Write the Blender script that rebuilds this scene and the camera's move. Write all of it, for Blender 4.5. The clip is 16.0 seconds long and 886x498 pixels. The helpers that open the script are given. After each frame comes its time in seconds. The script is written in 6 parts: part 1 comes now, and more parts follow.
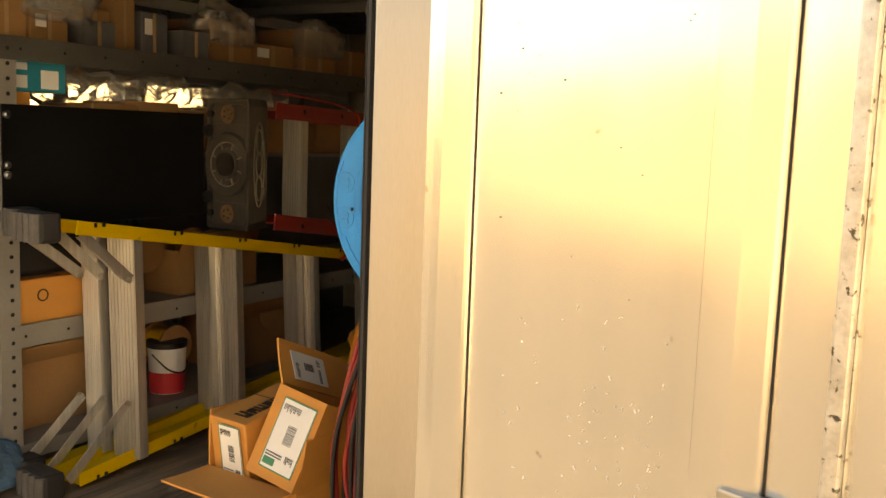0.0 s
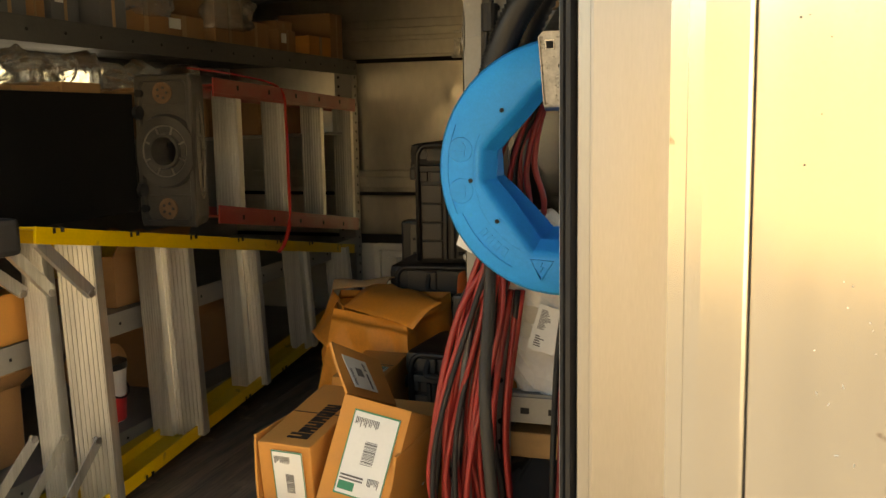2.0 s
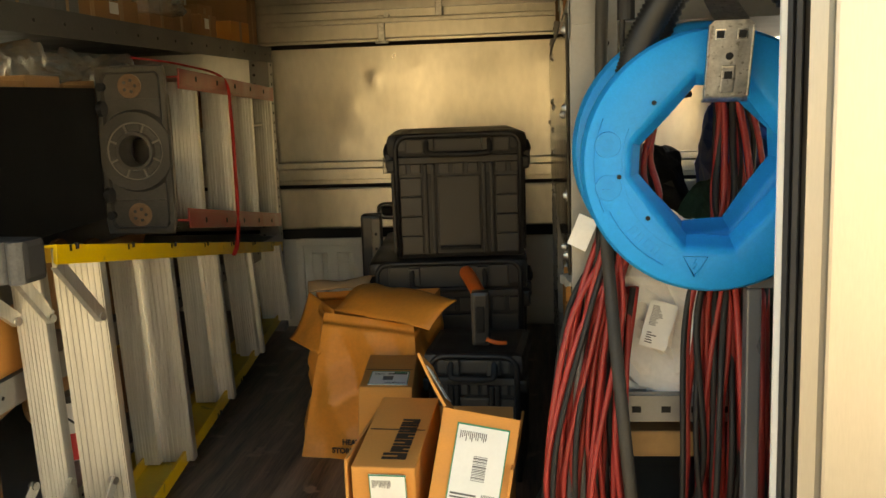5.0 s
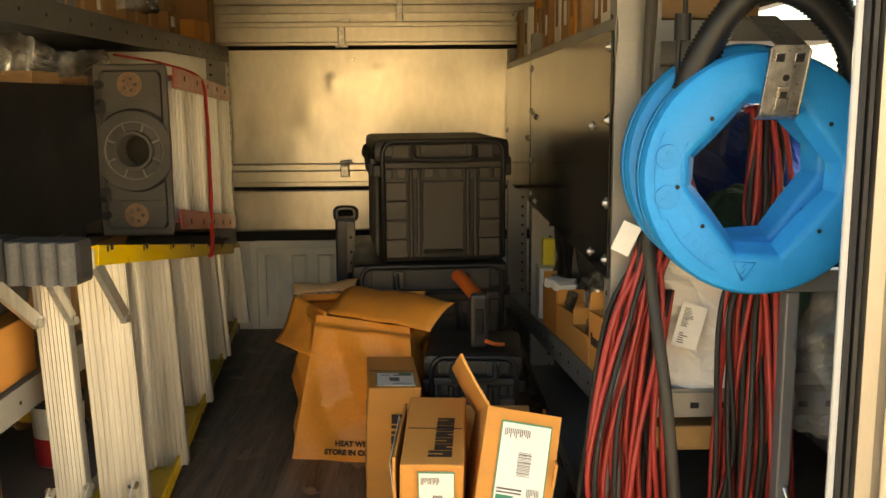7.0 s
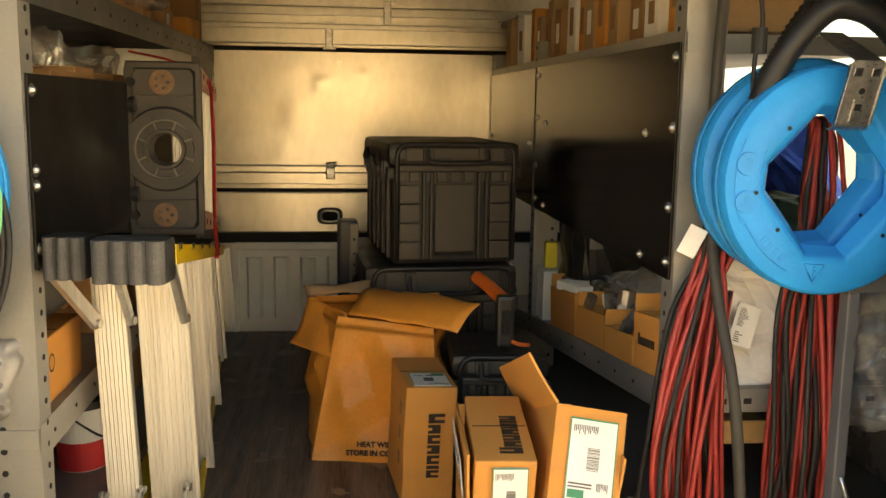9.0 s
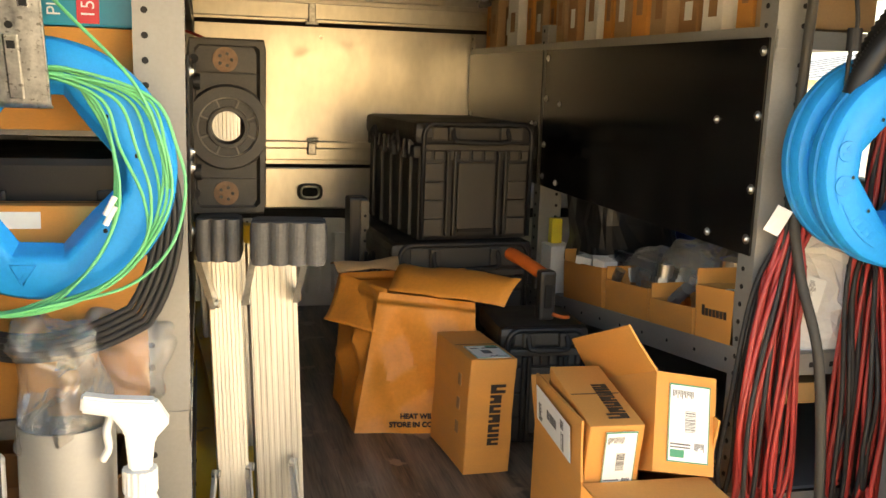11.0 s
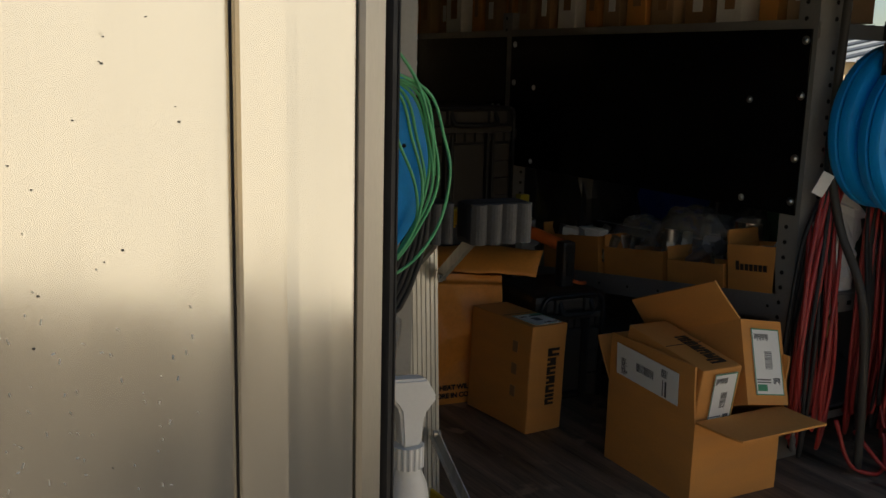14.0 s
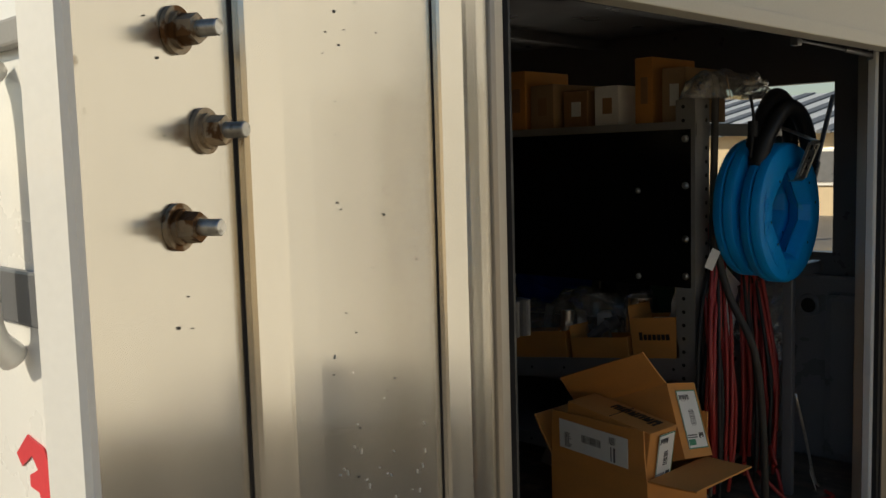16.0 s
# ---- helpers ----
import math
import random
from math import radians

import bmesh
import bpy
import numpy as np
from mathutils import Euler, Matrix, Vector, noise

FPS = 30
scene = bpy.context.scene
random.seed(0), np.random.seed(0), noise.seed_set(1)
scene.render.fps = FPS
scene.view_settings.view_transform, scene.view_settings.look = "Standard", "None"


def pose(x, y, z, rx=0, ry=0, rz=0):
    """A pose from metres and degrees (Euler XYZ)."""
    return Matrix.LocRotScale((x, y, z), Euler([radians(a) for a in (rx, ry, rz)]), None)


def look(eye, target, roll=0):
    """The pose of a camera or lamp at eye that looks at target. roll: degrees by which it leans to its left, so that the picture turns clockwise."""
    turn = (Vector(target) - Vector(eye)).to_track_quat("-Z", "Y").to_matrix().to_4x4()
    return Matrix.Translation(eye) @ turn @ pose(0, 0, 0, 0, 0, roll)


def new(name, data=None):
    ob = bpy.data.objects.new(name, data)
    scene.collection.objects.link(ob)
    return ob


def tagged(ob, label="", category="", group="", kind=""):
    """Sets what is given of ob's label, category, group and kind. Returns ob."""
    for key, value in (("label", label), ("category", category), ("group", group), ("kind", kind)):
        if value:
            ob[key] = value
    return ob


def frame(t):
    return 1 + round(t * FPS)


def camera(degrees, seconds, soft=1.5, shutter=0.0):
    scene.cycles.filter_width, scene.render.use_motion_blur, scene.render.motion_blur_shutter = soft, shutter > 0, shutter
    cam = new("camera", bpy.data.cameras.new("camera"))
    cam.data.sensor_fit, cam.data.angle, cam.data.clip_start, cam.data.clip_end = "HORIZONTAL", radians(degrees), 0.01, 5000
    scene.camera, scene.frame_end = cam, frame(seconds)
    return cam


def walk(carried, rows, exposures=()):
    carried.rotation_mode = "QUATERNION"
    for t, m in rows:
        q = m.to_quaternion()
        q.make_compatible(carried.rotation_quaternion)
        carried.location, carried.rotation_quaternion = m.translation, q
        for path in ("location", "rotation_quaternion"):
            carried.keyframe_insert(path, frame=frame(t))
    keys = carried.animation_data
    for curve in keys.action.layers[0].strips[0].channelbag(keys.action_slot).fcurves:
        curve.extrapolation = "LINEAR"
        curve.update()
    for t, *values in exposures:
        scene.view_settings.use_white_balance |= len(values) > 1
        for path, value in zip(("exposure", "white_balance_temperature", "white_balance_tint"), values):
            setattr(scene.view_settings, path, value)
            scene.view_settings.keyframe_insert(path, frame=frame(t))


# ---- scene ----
cam = camera(51.3, 16.0)
PATH = [
    (0, (0.315, -0.058, 1.735), (-0.71, 1.642, 1.489), 2.1),
    (0.5, (0.177, -0.107, 1.719), (-0.704, 1.673, 1.487), 1.6),
    (1, (0.047, -0.087, 1.712), (-0.757, 1.727, 1.464), 0.7),
    (1.5, (-0.081, -0.059, 1.674), (-0.805, 1.79, 1.44), 0.1),
    (2, (-0.192, -0.082, 1.696), (-0.803, 1.802, 1.419), -1.0),
    (2.5, (-0.301, -0.092, 1.706), (-0.809, 1.819, 1.406), -1.2),
    (3, (-0.341, -0.067, 1.711), (-0.842, 1.843, 1.392), -1.7),
    (3.5, (-0.414, -0.071, 1.713), (-0.841, 1.855, 1.388), -1.8),
    (4, (-0.488, -0.078, 1.71), (-0.837, 1.865, 1.389), -1.5),
    (6.3, (-0.779, -0.127, 1.738), (-0.819, 1.845, 1.411), -1.1),
    (6.5, (-0.8, -0.136, 1.733), (-0.817, 1.838, 1.412), -0.5),
    (7, (-0.856, -0.144, 1.734), (-0.821, 1.83, 1.414), -0.4),
    (7.5, (-0.912, -0.151, 1.733), (-0.83, 1.823, 1.417), -0.0),
    (8, (-0.969, -0.153, 1.731), (-0.845, 1.818, 1.419), 0.4),
    (8.5, (-1.033, -0.157, 1.726), (-0.864, 1.812, 1.421), 0.8),
    (8.7, (-1.056, -0.158, 1.729), (-0.87, 1.81, 1.422), 0.8),
    (10.8, (-1.458, -0.155, 1.741), (-0.971, 1.753, 1.393), 1.9),
    (11, (-1.496, -0.151, 1.746), (-0.993, 1.75, 1.383), 2.0),
    (11.5, (-1.581, -0.139, 1.738), (-1.05, 1.751, 1.361), 1.5),
    (12, (-1.674, -0.111, 1.726), (-1.104, 1.766, 1.335), 1.3),
    (12.5, (-1.772, -0.077, 1.718), (-1.154, 1.785, 1.325), 1.3),
    (13, (-1.878, -0.06, 1.724), (-1.178, 1.772, 1.331), 1.3),
    (13.5, (-1.997, -0.056, 1.73), (-1.178, 1.726, 1.339), 1.6),
    (14, (-2.134, -0.005, 1.739), (-1.139, 1.687, 1.353), 1.5),
    (14.5, (-2.266, 0.065, 1.754), (-1.086, 1.633, 1.37), 1.7),
    (15, (-2.382, 0.061, 1.771), (-1.104, 1.56, 1.425), 1.3),
    (15.5, (-2.457, 0.068, 1.782), (-1.123, 1.532, 1.502), 0.5),
    (16, (-2.5, 0.135, 1.779), (-1.089, 1.539, 1.585), -1.6),
]
EXPOSURES = [(0, 1.72, 10400, 14), (1.0, 1.75, 9800, 13), (2.0, 1.72, 8900, 6), (3.0, 1.70, 7750, 0), (4.5, 1.92, 8000, 0), (6.5, 2.42, 9100, 4), (8.7, 2.42, 9000, 6),
             (10.8, 2.88, 8200, 8), (11.4, 2.66, 7700, 7), (12.5, 1.20, 7250, 10), (13.5, 0.15, 6800, 8), (14.5, -0.12, 6600, 6), (15.2, -0.16, 6600, 6), (16, -0.40, 6600, 6)]
walk(cam, [(t, look(eye, target, roll)) for t, eye, target, roll in PATH], EXPOSURES)

# ---- world and sun ----
SUN_DIR = Vector((-0.78, 0.40, 0.48)).normalized()
world = bpy.data.worlds.new("sky")
scene.world = world
world.use_nodes = True
wn = world.node_tree
sky = wn.nodes.new("ShaderNodeTexSky")
sky.sky_type = "NISHITA"
sky.sun_disc = False
sky.sun_elevation = math.asin(SUN_DIR.z)
sky.sun_rotation = math.atan2(SUN_DIR.x, SUN_DIR.y)
bg = wn.nodes["Background"]
bg.inputs[1].default_value = 0.115
wn.links.new(sky.outputs[0], bg.inputs[0])
sun = new("sun", bpy.data.lights.new("sun", "SUN"))
sun.data.energy, sun.data.angle, sun.data.color = 4.5, radians(0.5), (1.0, 0.88, 0.70)
sun.matrix_world = look(SUN_DIR * 30, (0, 0, 0))


# ---- materials ----
def mat(name, col, rough=0.5, metal=0.0, var=0.18, scale=6.0, fine=160.0, bump=0.08, stretch=(1, 1, 1), stain=None, stain_at=0.62, stain_scale=14.0, coat=0.0):
    """A surface with broad and fine variation, a little relief and optional stains."""
    m = bpy.data.materials.new(name)
    m.use_nodes = True
    nt = m.node_tree
    b = nt.nodes["Principled BSDF"]
    N, L = nt.nodes.new, nt.links.new
    tc = N("ShaderNodeTexCoord")
    mp = N("ShaderNodeMapping")
    mp.inputs["Scale"].default_value = stretch
    L(tc.outputs["Object"], mp.inputs[0])
    big, small = N("ShaderNodeTexNoise"), N("ShaderNodeTexNoise")
    big.inputs["Scale"].default_value, big.inputs["Detail"].default_value = scale, 5
    small.inputs["Scale"].default_value, small.inputs["Detail"].default_value = fine, 4
    L(mp.outputs[0], big.inputs[0])
    L(mp.outputs[0], small.inputs[0])
    info = N("ShaderNodeObjectInfo")
    mix = N("ShaderNodeMath")
    mix.operation = "MULTIPLY_ADD"
    L(small.outputs[0], mix.inputs[0])
    mix.inputs[1].default_value = 0.45
    L(big.outputs[0], mix.inputs[2])
    ramp = N("ShaderNodeMapRange")
    ramp.inputs[1].default_value, ramp.inputs[2].default_value = 0.45, 1.0
    ramp.inputs[3].default_value, ramp.inputs[4].default_value = 1 - var, 1 + var
    L(mix.outputs[0], ramp.inputs[0])
    rnd = N("ShaderNodeMapRange")
    rnd.inputs[3].default_value, rnd.inputs[4].default_value = 1 - var * 0.4, 1 + var * 0.4
    L(info.outputs["Random"], rnd.inputs[0])
    mul = N("ShaderNodeMath")
    mul.operation = "MULTIPLY"
    L(ramp.outputs[0], mul.inputs[0])
    L(rnd.outputs[0], mul.inputs[1])
    vm = N("ShaderNodeVectorMath")
    vm.operation = "SCALE"
    vm.inputs[0].default_value = col
    L(mul.outputs[0], vm.inputs["Scale"])
    out = vm.outputs[0]
    if stain:
        sn = N("ShaderNodeTexNoise")
        sn.inputs["Scale"].default_value, sn.inputs["Detail"].default_value = stain_scale, 8
        L(tc.outputs["Object"], sn.inputs[0])
        sr = N("ShaderNodeMapRange")
        sr.inputs[1].default_value, sr.inputs[2].default_value = stain_at, stain_at + 0.06
        L(sn.outputs[0], sr.inputs[0])
        cm = N("ShaderNodeMix")
        cm.data_type = "RGBA"
        cm.inputs[7].default_value = (*stain, 1)
        L(sr.outputs[0], cm.inputs[0])
        L(out, cm.inputs[6])
        out = cm.outputs[2]
    L(out, b.inputs["Base Color"])
    rr = N("ShaderNodeMapRange")
    rr.inputs[1].default_value, rr.inputs[2].default_value = 0.3, 0.7
    rr.inputs[3].default_value, rr.inputs[4].default_value = max(0.03, rough * 0.8), min(1, rough * 1.25)
    L(big.outputs[0], rr.inputs[0])
    L(rr.outputs[0], b.inputs["Roughness"])
    b.inputs["Metallic"].default_value = metal
    b.inputs["Coat Weight"].default_value = coat
    bp = N("ShaderNodeBump")
    bp.inputs["Strength"].default_value, bp.inputs["Distance"].default_value = bump, 0.004
    L(mix.outputs[0], bp.inputs["Height"])
    L(bp.outputs[0], b.inputs["Normal"])
    return m


def clear(name, tint=(1, 1, 1), alpha=0.3, rough=0.15):
    """Thin crinkled clear plastic: see-through, with sharp glints and a little haze."""
    m = bpy.data.materials.new(name)
    m.use_nodes = True
    nt = m.node_tree
    N, L = nt.nodes.new, nt.links.new
    nt.nodes.remove(nt.nodes["Principled BSDF"])
    out = nt.nodes["Material Output"]
    tc, no, bp = N("ShaderNodeTexCoord"), N("ShaderNodeTexNoise"), N("ShaderNodeBump")
    no.inputs["Scale"].default_value, no.inputs["Detail"].default_value = 38, 5
    bp.inputs["Strength"].default_value, bp.inputs["Distance"].default_value = 0.9, 0.006
    L(tc.outputs["Object"], no.inputs[0])
    L(no.outputs[0], bp.inputs["Height"])
    tr, gl, df, lw = N("ShaderNodeBsdfTransparent"), N("ShaderNodeBsdfGlossy"), N("ShaderNodeBsdfDiffuse"), N("ShaderNodeLayerWeight")
    tr.inputs[0].default_value = (0.97, 0.97, 0.95, 1)
    gl.inputs["Roughness"].default_value = rough
    df.inputs[0].default_value = (*tint, 1)
    lw.inputs["Blend"].default_value = 0.42
    for node in (gl, df, lw):
        L(bp.outputs[0], node.inputs["Normal"])
    haze, mix = N("ShaderNodeMixShader"), N("ShaderNodeMixShader")
    haze.inputs[0].default_value = alpha
    L(tr.outputs[0], haze.inputs[1])
    L(df.outputs[0], haze.inputs[2])
    L(lw.outputs["Fresnel"], mix.inputs[0])
    L(haze.outputs[0], mix.inputs[1])
    L(gl.outputs[0], mix.inputs[2])
    L(mix.outputs[0], out.inputs[0])
    return m


M = {}
M["alu"] = mat("brushed_aluminium", (0.72, 0.695, 0.64), 0.20, 1.0, 0.06, 3, 90, 0.014, (5, 5, 0.35), stain=(0.35, 0.31, 0.26), stain_at=0.74, stain_scale=35)
an = M["alu"].node_tree.nodes.new("ShaderNodeTangent")
an.direction_type, an.axis = "RADIAL", "Z"
ap = M["alu"].node_tree.nodes["Principled BSDF"]
ap.inputs["Anisotropic"].default_value = 0.7
M["alu"].node_tree.links.new(an.outputs[0], ap.inputs["Tangent"])
M["alu_dark"] = mat("dull_aluminium", (0.50, 0.47, 0.42), 0.42, 1.0, 0.10, 4, 120, 0.05, (4, 4, 0.5))
M["alu_wall"] = mat("aluminium_sheet", (0.69, 0.65, 0.57), 0.33, 1.0, 0.18, 3.0, 40, 0.12, (1, 1, 0.5), stain=(0.42, 0.37, 0.30), stain_at=0.70, stain_scale=6)
M["galv"] = mat("galvanised_steel", (0.55, 0.54, 0.51), 0.36, 1.0, 0.35, 60, 260, 0.10, stain=(0.30, 0.29, 0.26), stain_at=0.60, stain_scale=160)
M["grey_steel"] = mat("grey_painted_steel", (0.27, 0.26, 0.24), 0.45, 0.3, 0.12, 8, 180, 0.05)
M["dark_steel"] = mat("darker_grey_steel", (0.075, 0.074, 0.068), 0.5, 0.2, 0.2, 8, 180, 0.06)
M["hole"] = mat("dark_hole", (0.012, 0.011, 0.010), 0.9, 0, 0.1)
M["black_panel"] = mat("black_plastic_panel", (0.004, 0.004, 0.0045), 0.16, 0, 0.15, 4, 150, 0.004)
M["black_panel"].node_tree.nodes["Principled BSDF"].inputs["Specular IOR Level"].default_value = 0.20
M["black_panel_worn"] = mat("worn_black_plastic_panel", (0.006, 0.006, 0.006), 0.42, 0, 0.3, 5, 150, 0.02)
M["black_panel_worn"].node_tree.nodes["Principled BSDF"].inputs["Specular IOR Level"].default_value = 0.2
M["black_plastic"] = mat("black_plastic", (0.016, 0.016, 0.017), 0.42, 0, 0.2, 10, 300, 0.12)
M["cap_badge"] = mat("embossed_bronze_plastic", (0.20, 0.115, 0.062), 0.42, 0.3, 0.3, 60, 300, 0.5)
M["case_panel"] = mat("grey_black_case_panel", (0.060, 0.052, 0.042), 0.52, 0, 0.18, 12, 420, 0.2)
M["case"] = mat("black_moulded_case", (0.021, 0.019, 0.017), 0.46, 0, 0.22, 9, 420, 0.20)
M["cap_grey"] = mat("worn_grey_plastic", (0.050, 0.044, 0.036), 0.48, 0, 0.4, 14, 260, 0.2)
# paler plastic; on the cap's rings and spokes the colour lifts dimly lit relief
M["cap_rim"] = mat("paler_plastic", (0.16, 0.14, 0.11), 0.42, 0, 0.35, 20, 260, 0.2)
M["rubber"] = mat("black_rubber", (0.018, 0.017, 0.017), 0.62, 0, 0.2, 15, 240, 0.1)
M["grey_rubber"] = mat("worn_grey_rubber", (0.075, 0.071, 0.066), 0.75, 0, 0.4, 25, 240, 0.25)
M["mat"] = mat("bed_mat", (0.120, 0.092, 0.066), 0.48, 0, 0.95, 12, 75, 0.35, (3, 0.18, 1), stain=(0.27, 0.21, 0.15), stain_at=0.60, stain_scale=13)
M["white_paint"] = mat("white_vehicle_paint", (0.80, 0.79, 0.75), 0.3, 0, 0.05, 4, 200, 0.02, coat=0.4)
M["cream"] = mat("cream_paint", (0.66, 0.60, 0.47), 0.42, 0, 0.07, 4, 200, 0.03)
M["bed_grey"] = mat("bed_liner_grey", (0.82, 0.79, 0.70), 0.5, 0, 0.12, 6, 200, 0.06)
M["trim_grey"] = mat("dark_grey_trim", (0.14, 0.143, 0.150), 0.32, 0.2, 0.12, 6, 260, 0.05)
M["moulded_trim"] = mat("moulded_grey_trim", (0.22, 0.225, 0.235), 0.30, 0.1, 0.10, 6, 260, 0.04)
M["card"] = mat("cardboard", (0.62, 0.275, 0.066), 0.78, 0, 0.12, 7, 220, 0.10, (1, 1, 3), coat=0.0)
M["card_dark"] = mat("brown_cardboard", (0.33, 0.18, 0.08), 0.8, 0, 0.15, 7, 220, 0.10)
M["card_edge"] = mat("cardboard_inside", (0.40, 0.26, 0.14), 0.85, 0, 0.15, 9, 200, 0.1)
M["kraft"] = mat("kraft_sack", (0.82, 0.325, 0.055), 0.5, 0, 0.15, 8, 120, 0.15)
M["ink"] = mat("dark_print", (0.035, 0.022, 0.015), 0.7, 0, 0.2)
M["ink_grey"] = mat("grey_print", (0.13, 0.125, 0.12), 0.7, 0, 0.2)
M["label"] = mat("white_label", (0.80, 0.80, 0.76), 0.45, 0, 0.05, 10, 200, 0.02)
M["green_ink"] = mat("green_print", (0.03, 0.25, 0.13), 0.5, 0, 0.1)
M["white_paper"] = mat("white_paper", (0.82, 0.80, 0.75), 0.7, 0, 0.1, 12, 160, 0.15)
M["blue"] = mat("blue_plastic", (0.002, 0.31, 0.78), 0.42, 0, 0.14, 9, 350, 0.06, stain=(0.02, 0.36, 0.74), stain_at=0.66, stain_scale=18)
M["blue"].node_tree.nodes["Principled BSDF"].inputs["Specular IOR Level"].default_value = 0.3
M["red_cord"] = mat("red_cord", (0.35, 0.030, 0.026), 0.42, 0, 0.25, 20, 200, 0.05)
M["black_cord"] = mat("black_cord", (0.013, 0.012, 0.012), 0.62, 0, 0.2, 20, 200, 0.05)
M["hose_rubber"] = mat("dusty_black_hose", (0.042, 0.037, 0.030), 0.6, 0, 0.3, 20, 200, 0.08)
M["grey_cord"] = mat("grey_cord", (0.20, 0.19, 0.18), 0.5, 0, 0.2, 20, 200, 0.05)
M["green_wire"] = mat("green_wire", (0.13, 0.52, 0.22), 0.35, 0, 0.2, 20, 200, 0.03)
M["yellow"] = mat("yellow_fibreglass", (0.62, 0.40, 0.012), 0.42, 0, 0.14, 8, 200, 0.06, stain=(0.33, 0.23, 0.03), stain_at=0.66, stain_scale=16)
M["red_glass"] = mat("red_fibreglass", (0.30, 0.032, 0.024), 0.42, 0, 0.15, 8, 200, 0.06)
M["red_strap"] = mat("red_strap", (0.45, 0.02, 0.02), 0.65, 0, 0.15, 40, 300, 0.2)
M["tread"] = mat("ladder_aluminium", (0.56, 0.55, 0.515), 0.36, 0.75, 0.30, 7, 70, 0.06, (7, 7, 0.16), stain=(0.42, 0.39, 0.34), stain_at=0.74, stain_scale=24)
M["pvc"] = mat("grey_pvc", (0.36, 0.35, 0.32), 0.45, 0, 0.08, 6, 200, 0.03)
M["white_plastic"] = mat("white_plastic", (0.80, 0.79, 0.76), 0.38, 0, 0.05, 8, 200, 0.03)
M["orange"] = mat("orange_rubber", (0.62, 0.13, 0.025), 0.5, 0, 0.12, 20, 260, 0.1)
M["rust"] = mat("zinc_rusty", (0.42, 0.34, 0.24), 0.5, 0.8, 0.35, 60, 300, 0.3, stain=(0.16, 0.08, 0.03), stain_at=0.5, stain_scale=70)
M["chipped"] = mat("chipped_galvanised_bar", (0.62, 0.60, 0.55), 0.4, 0.8, 0.3, 40, 200, 0.2, stain=(0.10, 0.09, 0.07), stain_at=0.61, stain_scale=130)
M["film"] = clear("clear_film", (0.82, 0.80, 0.75), 0.22, 0.10)
M["film_dusty"] = clear("dusty_film", (0.62, 0.60, 0.55), 0.28, 0.16)
M["denim"] = mat("blue_cloth", (0.05, 0.12, 0.20), 0.85, 0, 0.25, 20, 300, 0.3)
M["teal"] = mat("teal_print", (0.01, 0.26, 0.36), 0.4, 0, 0.1)
M["red_print"] = mat("red_print", (0.60, 0.04, 0.05), 0.4, 0, 0.1)
M["chrome"] = mat("steel_can", (0.70, 0.68, 0.64), 0.22, 1.0, 0.08, 8, 200, 0.02)
M["yellow_wire"] = mat("yellow_reel", (0.60, 0.36, 0.03), 0.5, 0, 0.25, 25, 200, 0.2)
M["yellow_sticker"] = mat("yellow_sticker", (0.75, 0.60, 0.05), 0.5, 0, 0.1)
M["blue_bin"] = mat("blue_bag", (0.02, 0.09, 0.52), 0.35, 0, 0.2, 15, 200, 0.2)
M["green_bin"] = mat("dark_green_bag", (0.02, 0.055, 0.03), 0.6, 0, 0.3, 15, 200, 0.3)
M["wood"] = mat("plywood", (0.42, 0.25, 0.10), 0.6, 0, 0.2, 4, 120, 0.12, (8, 1, 8))
M["concrete"] = mat("yard_concrete", (0.22, 0.195, 0.16), 0.85, 0, 0.2, 0.6, 30, 0.3, stain=(0.14, 0.125, 0.105), stain_at=0.66, stain_scale=1.5)
M["stucco"] = mat("beige_stucco", (0.64, 0.51, 0.33), 0.8, 0, 0.08, 1.0, 40, 0.2)
M["roof_metal"] = mat("pale_metal_roof", (0.70, 0.71, 0.70), 0.4, 0.2, 0.06, 1.0, 40, 0.05)
M["pale_wall"] = mat("pale_yard_wall", (0.80, 0.77, 0.71), 0.8, 0, 0.10, 0.8, 40, 0.15)
M["roof_rib"] = mat("dark_roof_seam", (0.16, 0.17, 0.18), 0.5, 0.2, 0.1)
M["glass"] = mat("window_glass", (0.9, 0.95, 0.95), 0.03, 0, 0.02)
gb = M["glass"].node_tree.nodes["Principled BSDF"]
gb.inputs["Transmission Weight"].default_value, gb.inputs["IOR"].default_value = 1.0, 1.05


# ---- mesh helpers ----
def box(bm, x0, x1, y0, y1, z0, z1, bevel=0.0, m=None, mi=0):
    """An axis-aligned block between the limits, with rounded edges, moved by m."""
    got = bmesh.ops.create_cube(bm, size=1.0)
    vs = got["verts"]
    for v in vs:
        v.co = Vector((x0 + (v.co.x + 0.5) * (x1 - x0), y0 + (v.co.y + 0.5) * (y1 - y0), z0 + (v.co.z + 0.5) * (z1 - z0)))
    faces = {f for v in vs for f in v.link_faces}
    if bevel:
        es = list({e for v in vs for e in v.link_edges})
        r = bmesh.ops.bevel(bm, geom=es, offset=bevel, segments=2, affect="EDGES", profile=0.6)
        faces = {f for f in r["faces"]} | {f for f in faces if f.is_valid}
        vs = list({v for f in faces for v in f.verts})
    for f in faces:
        f.material_index = mi
    if m is not None:
        bmesh.ops.transform(bm, matrix=m, verts=vs)
    return vs


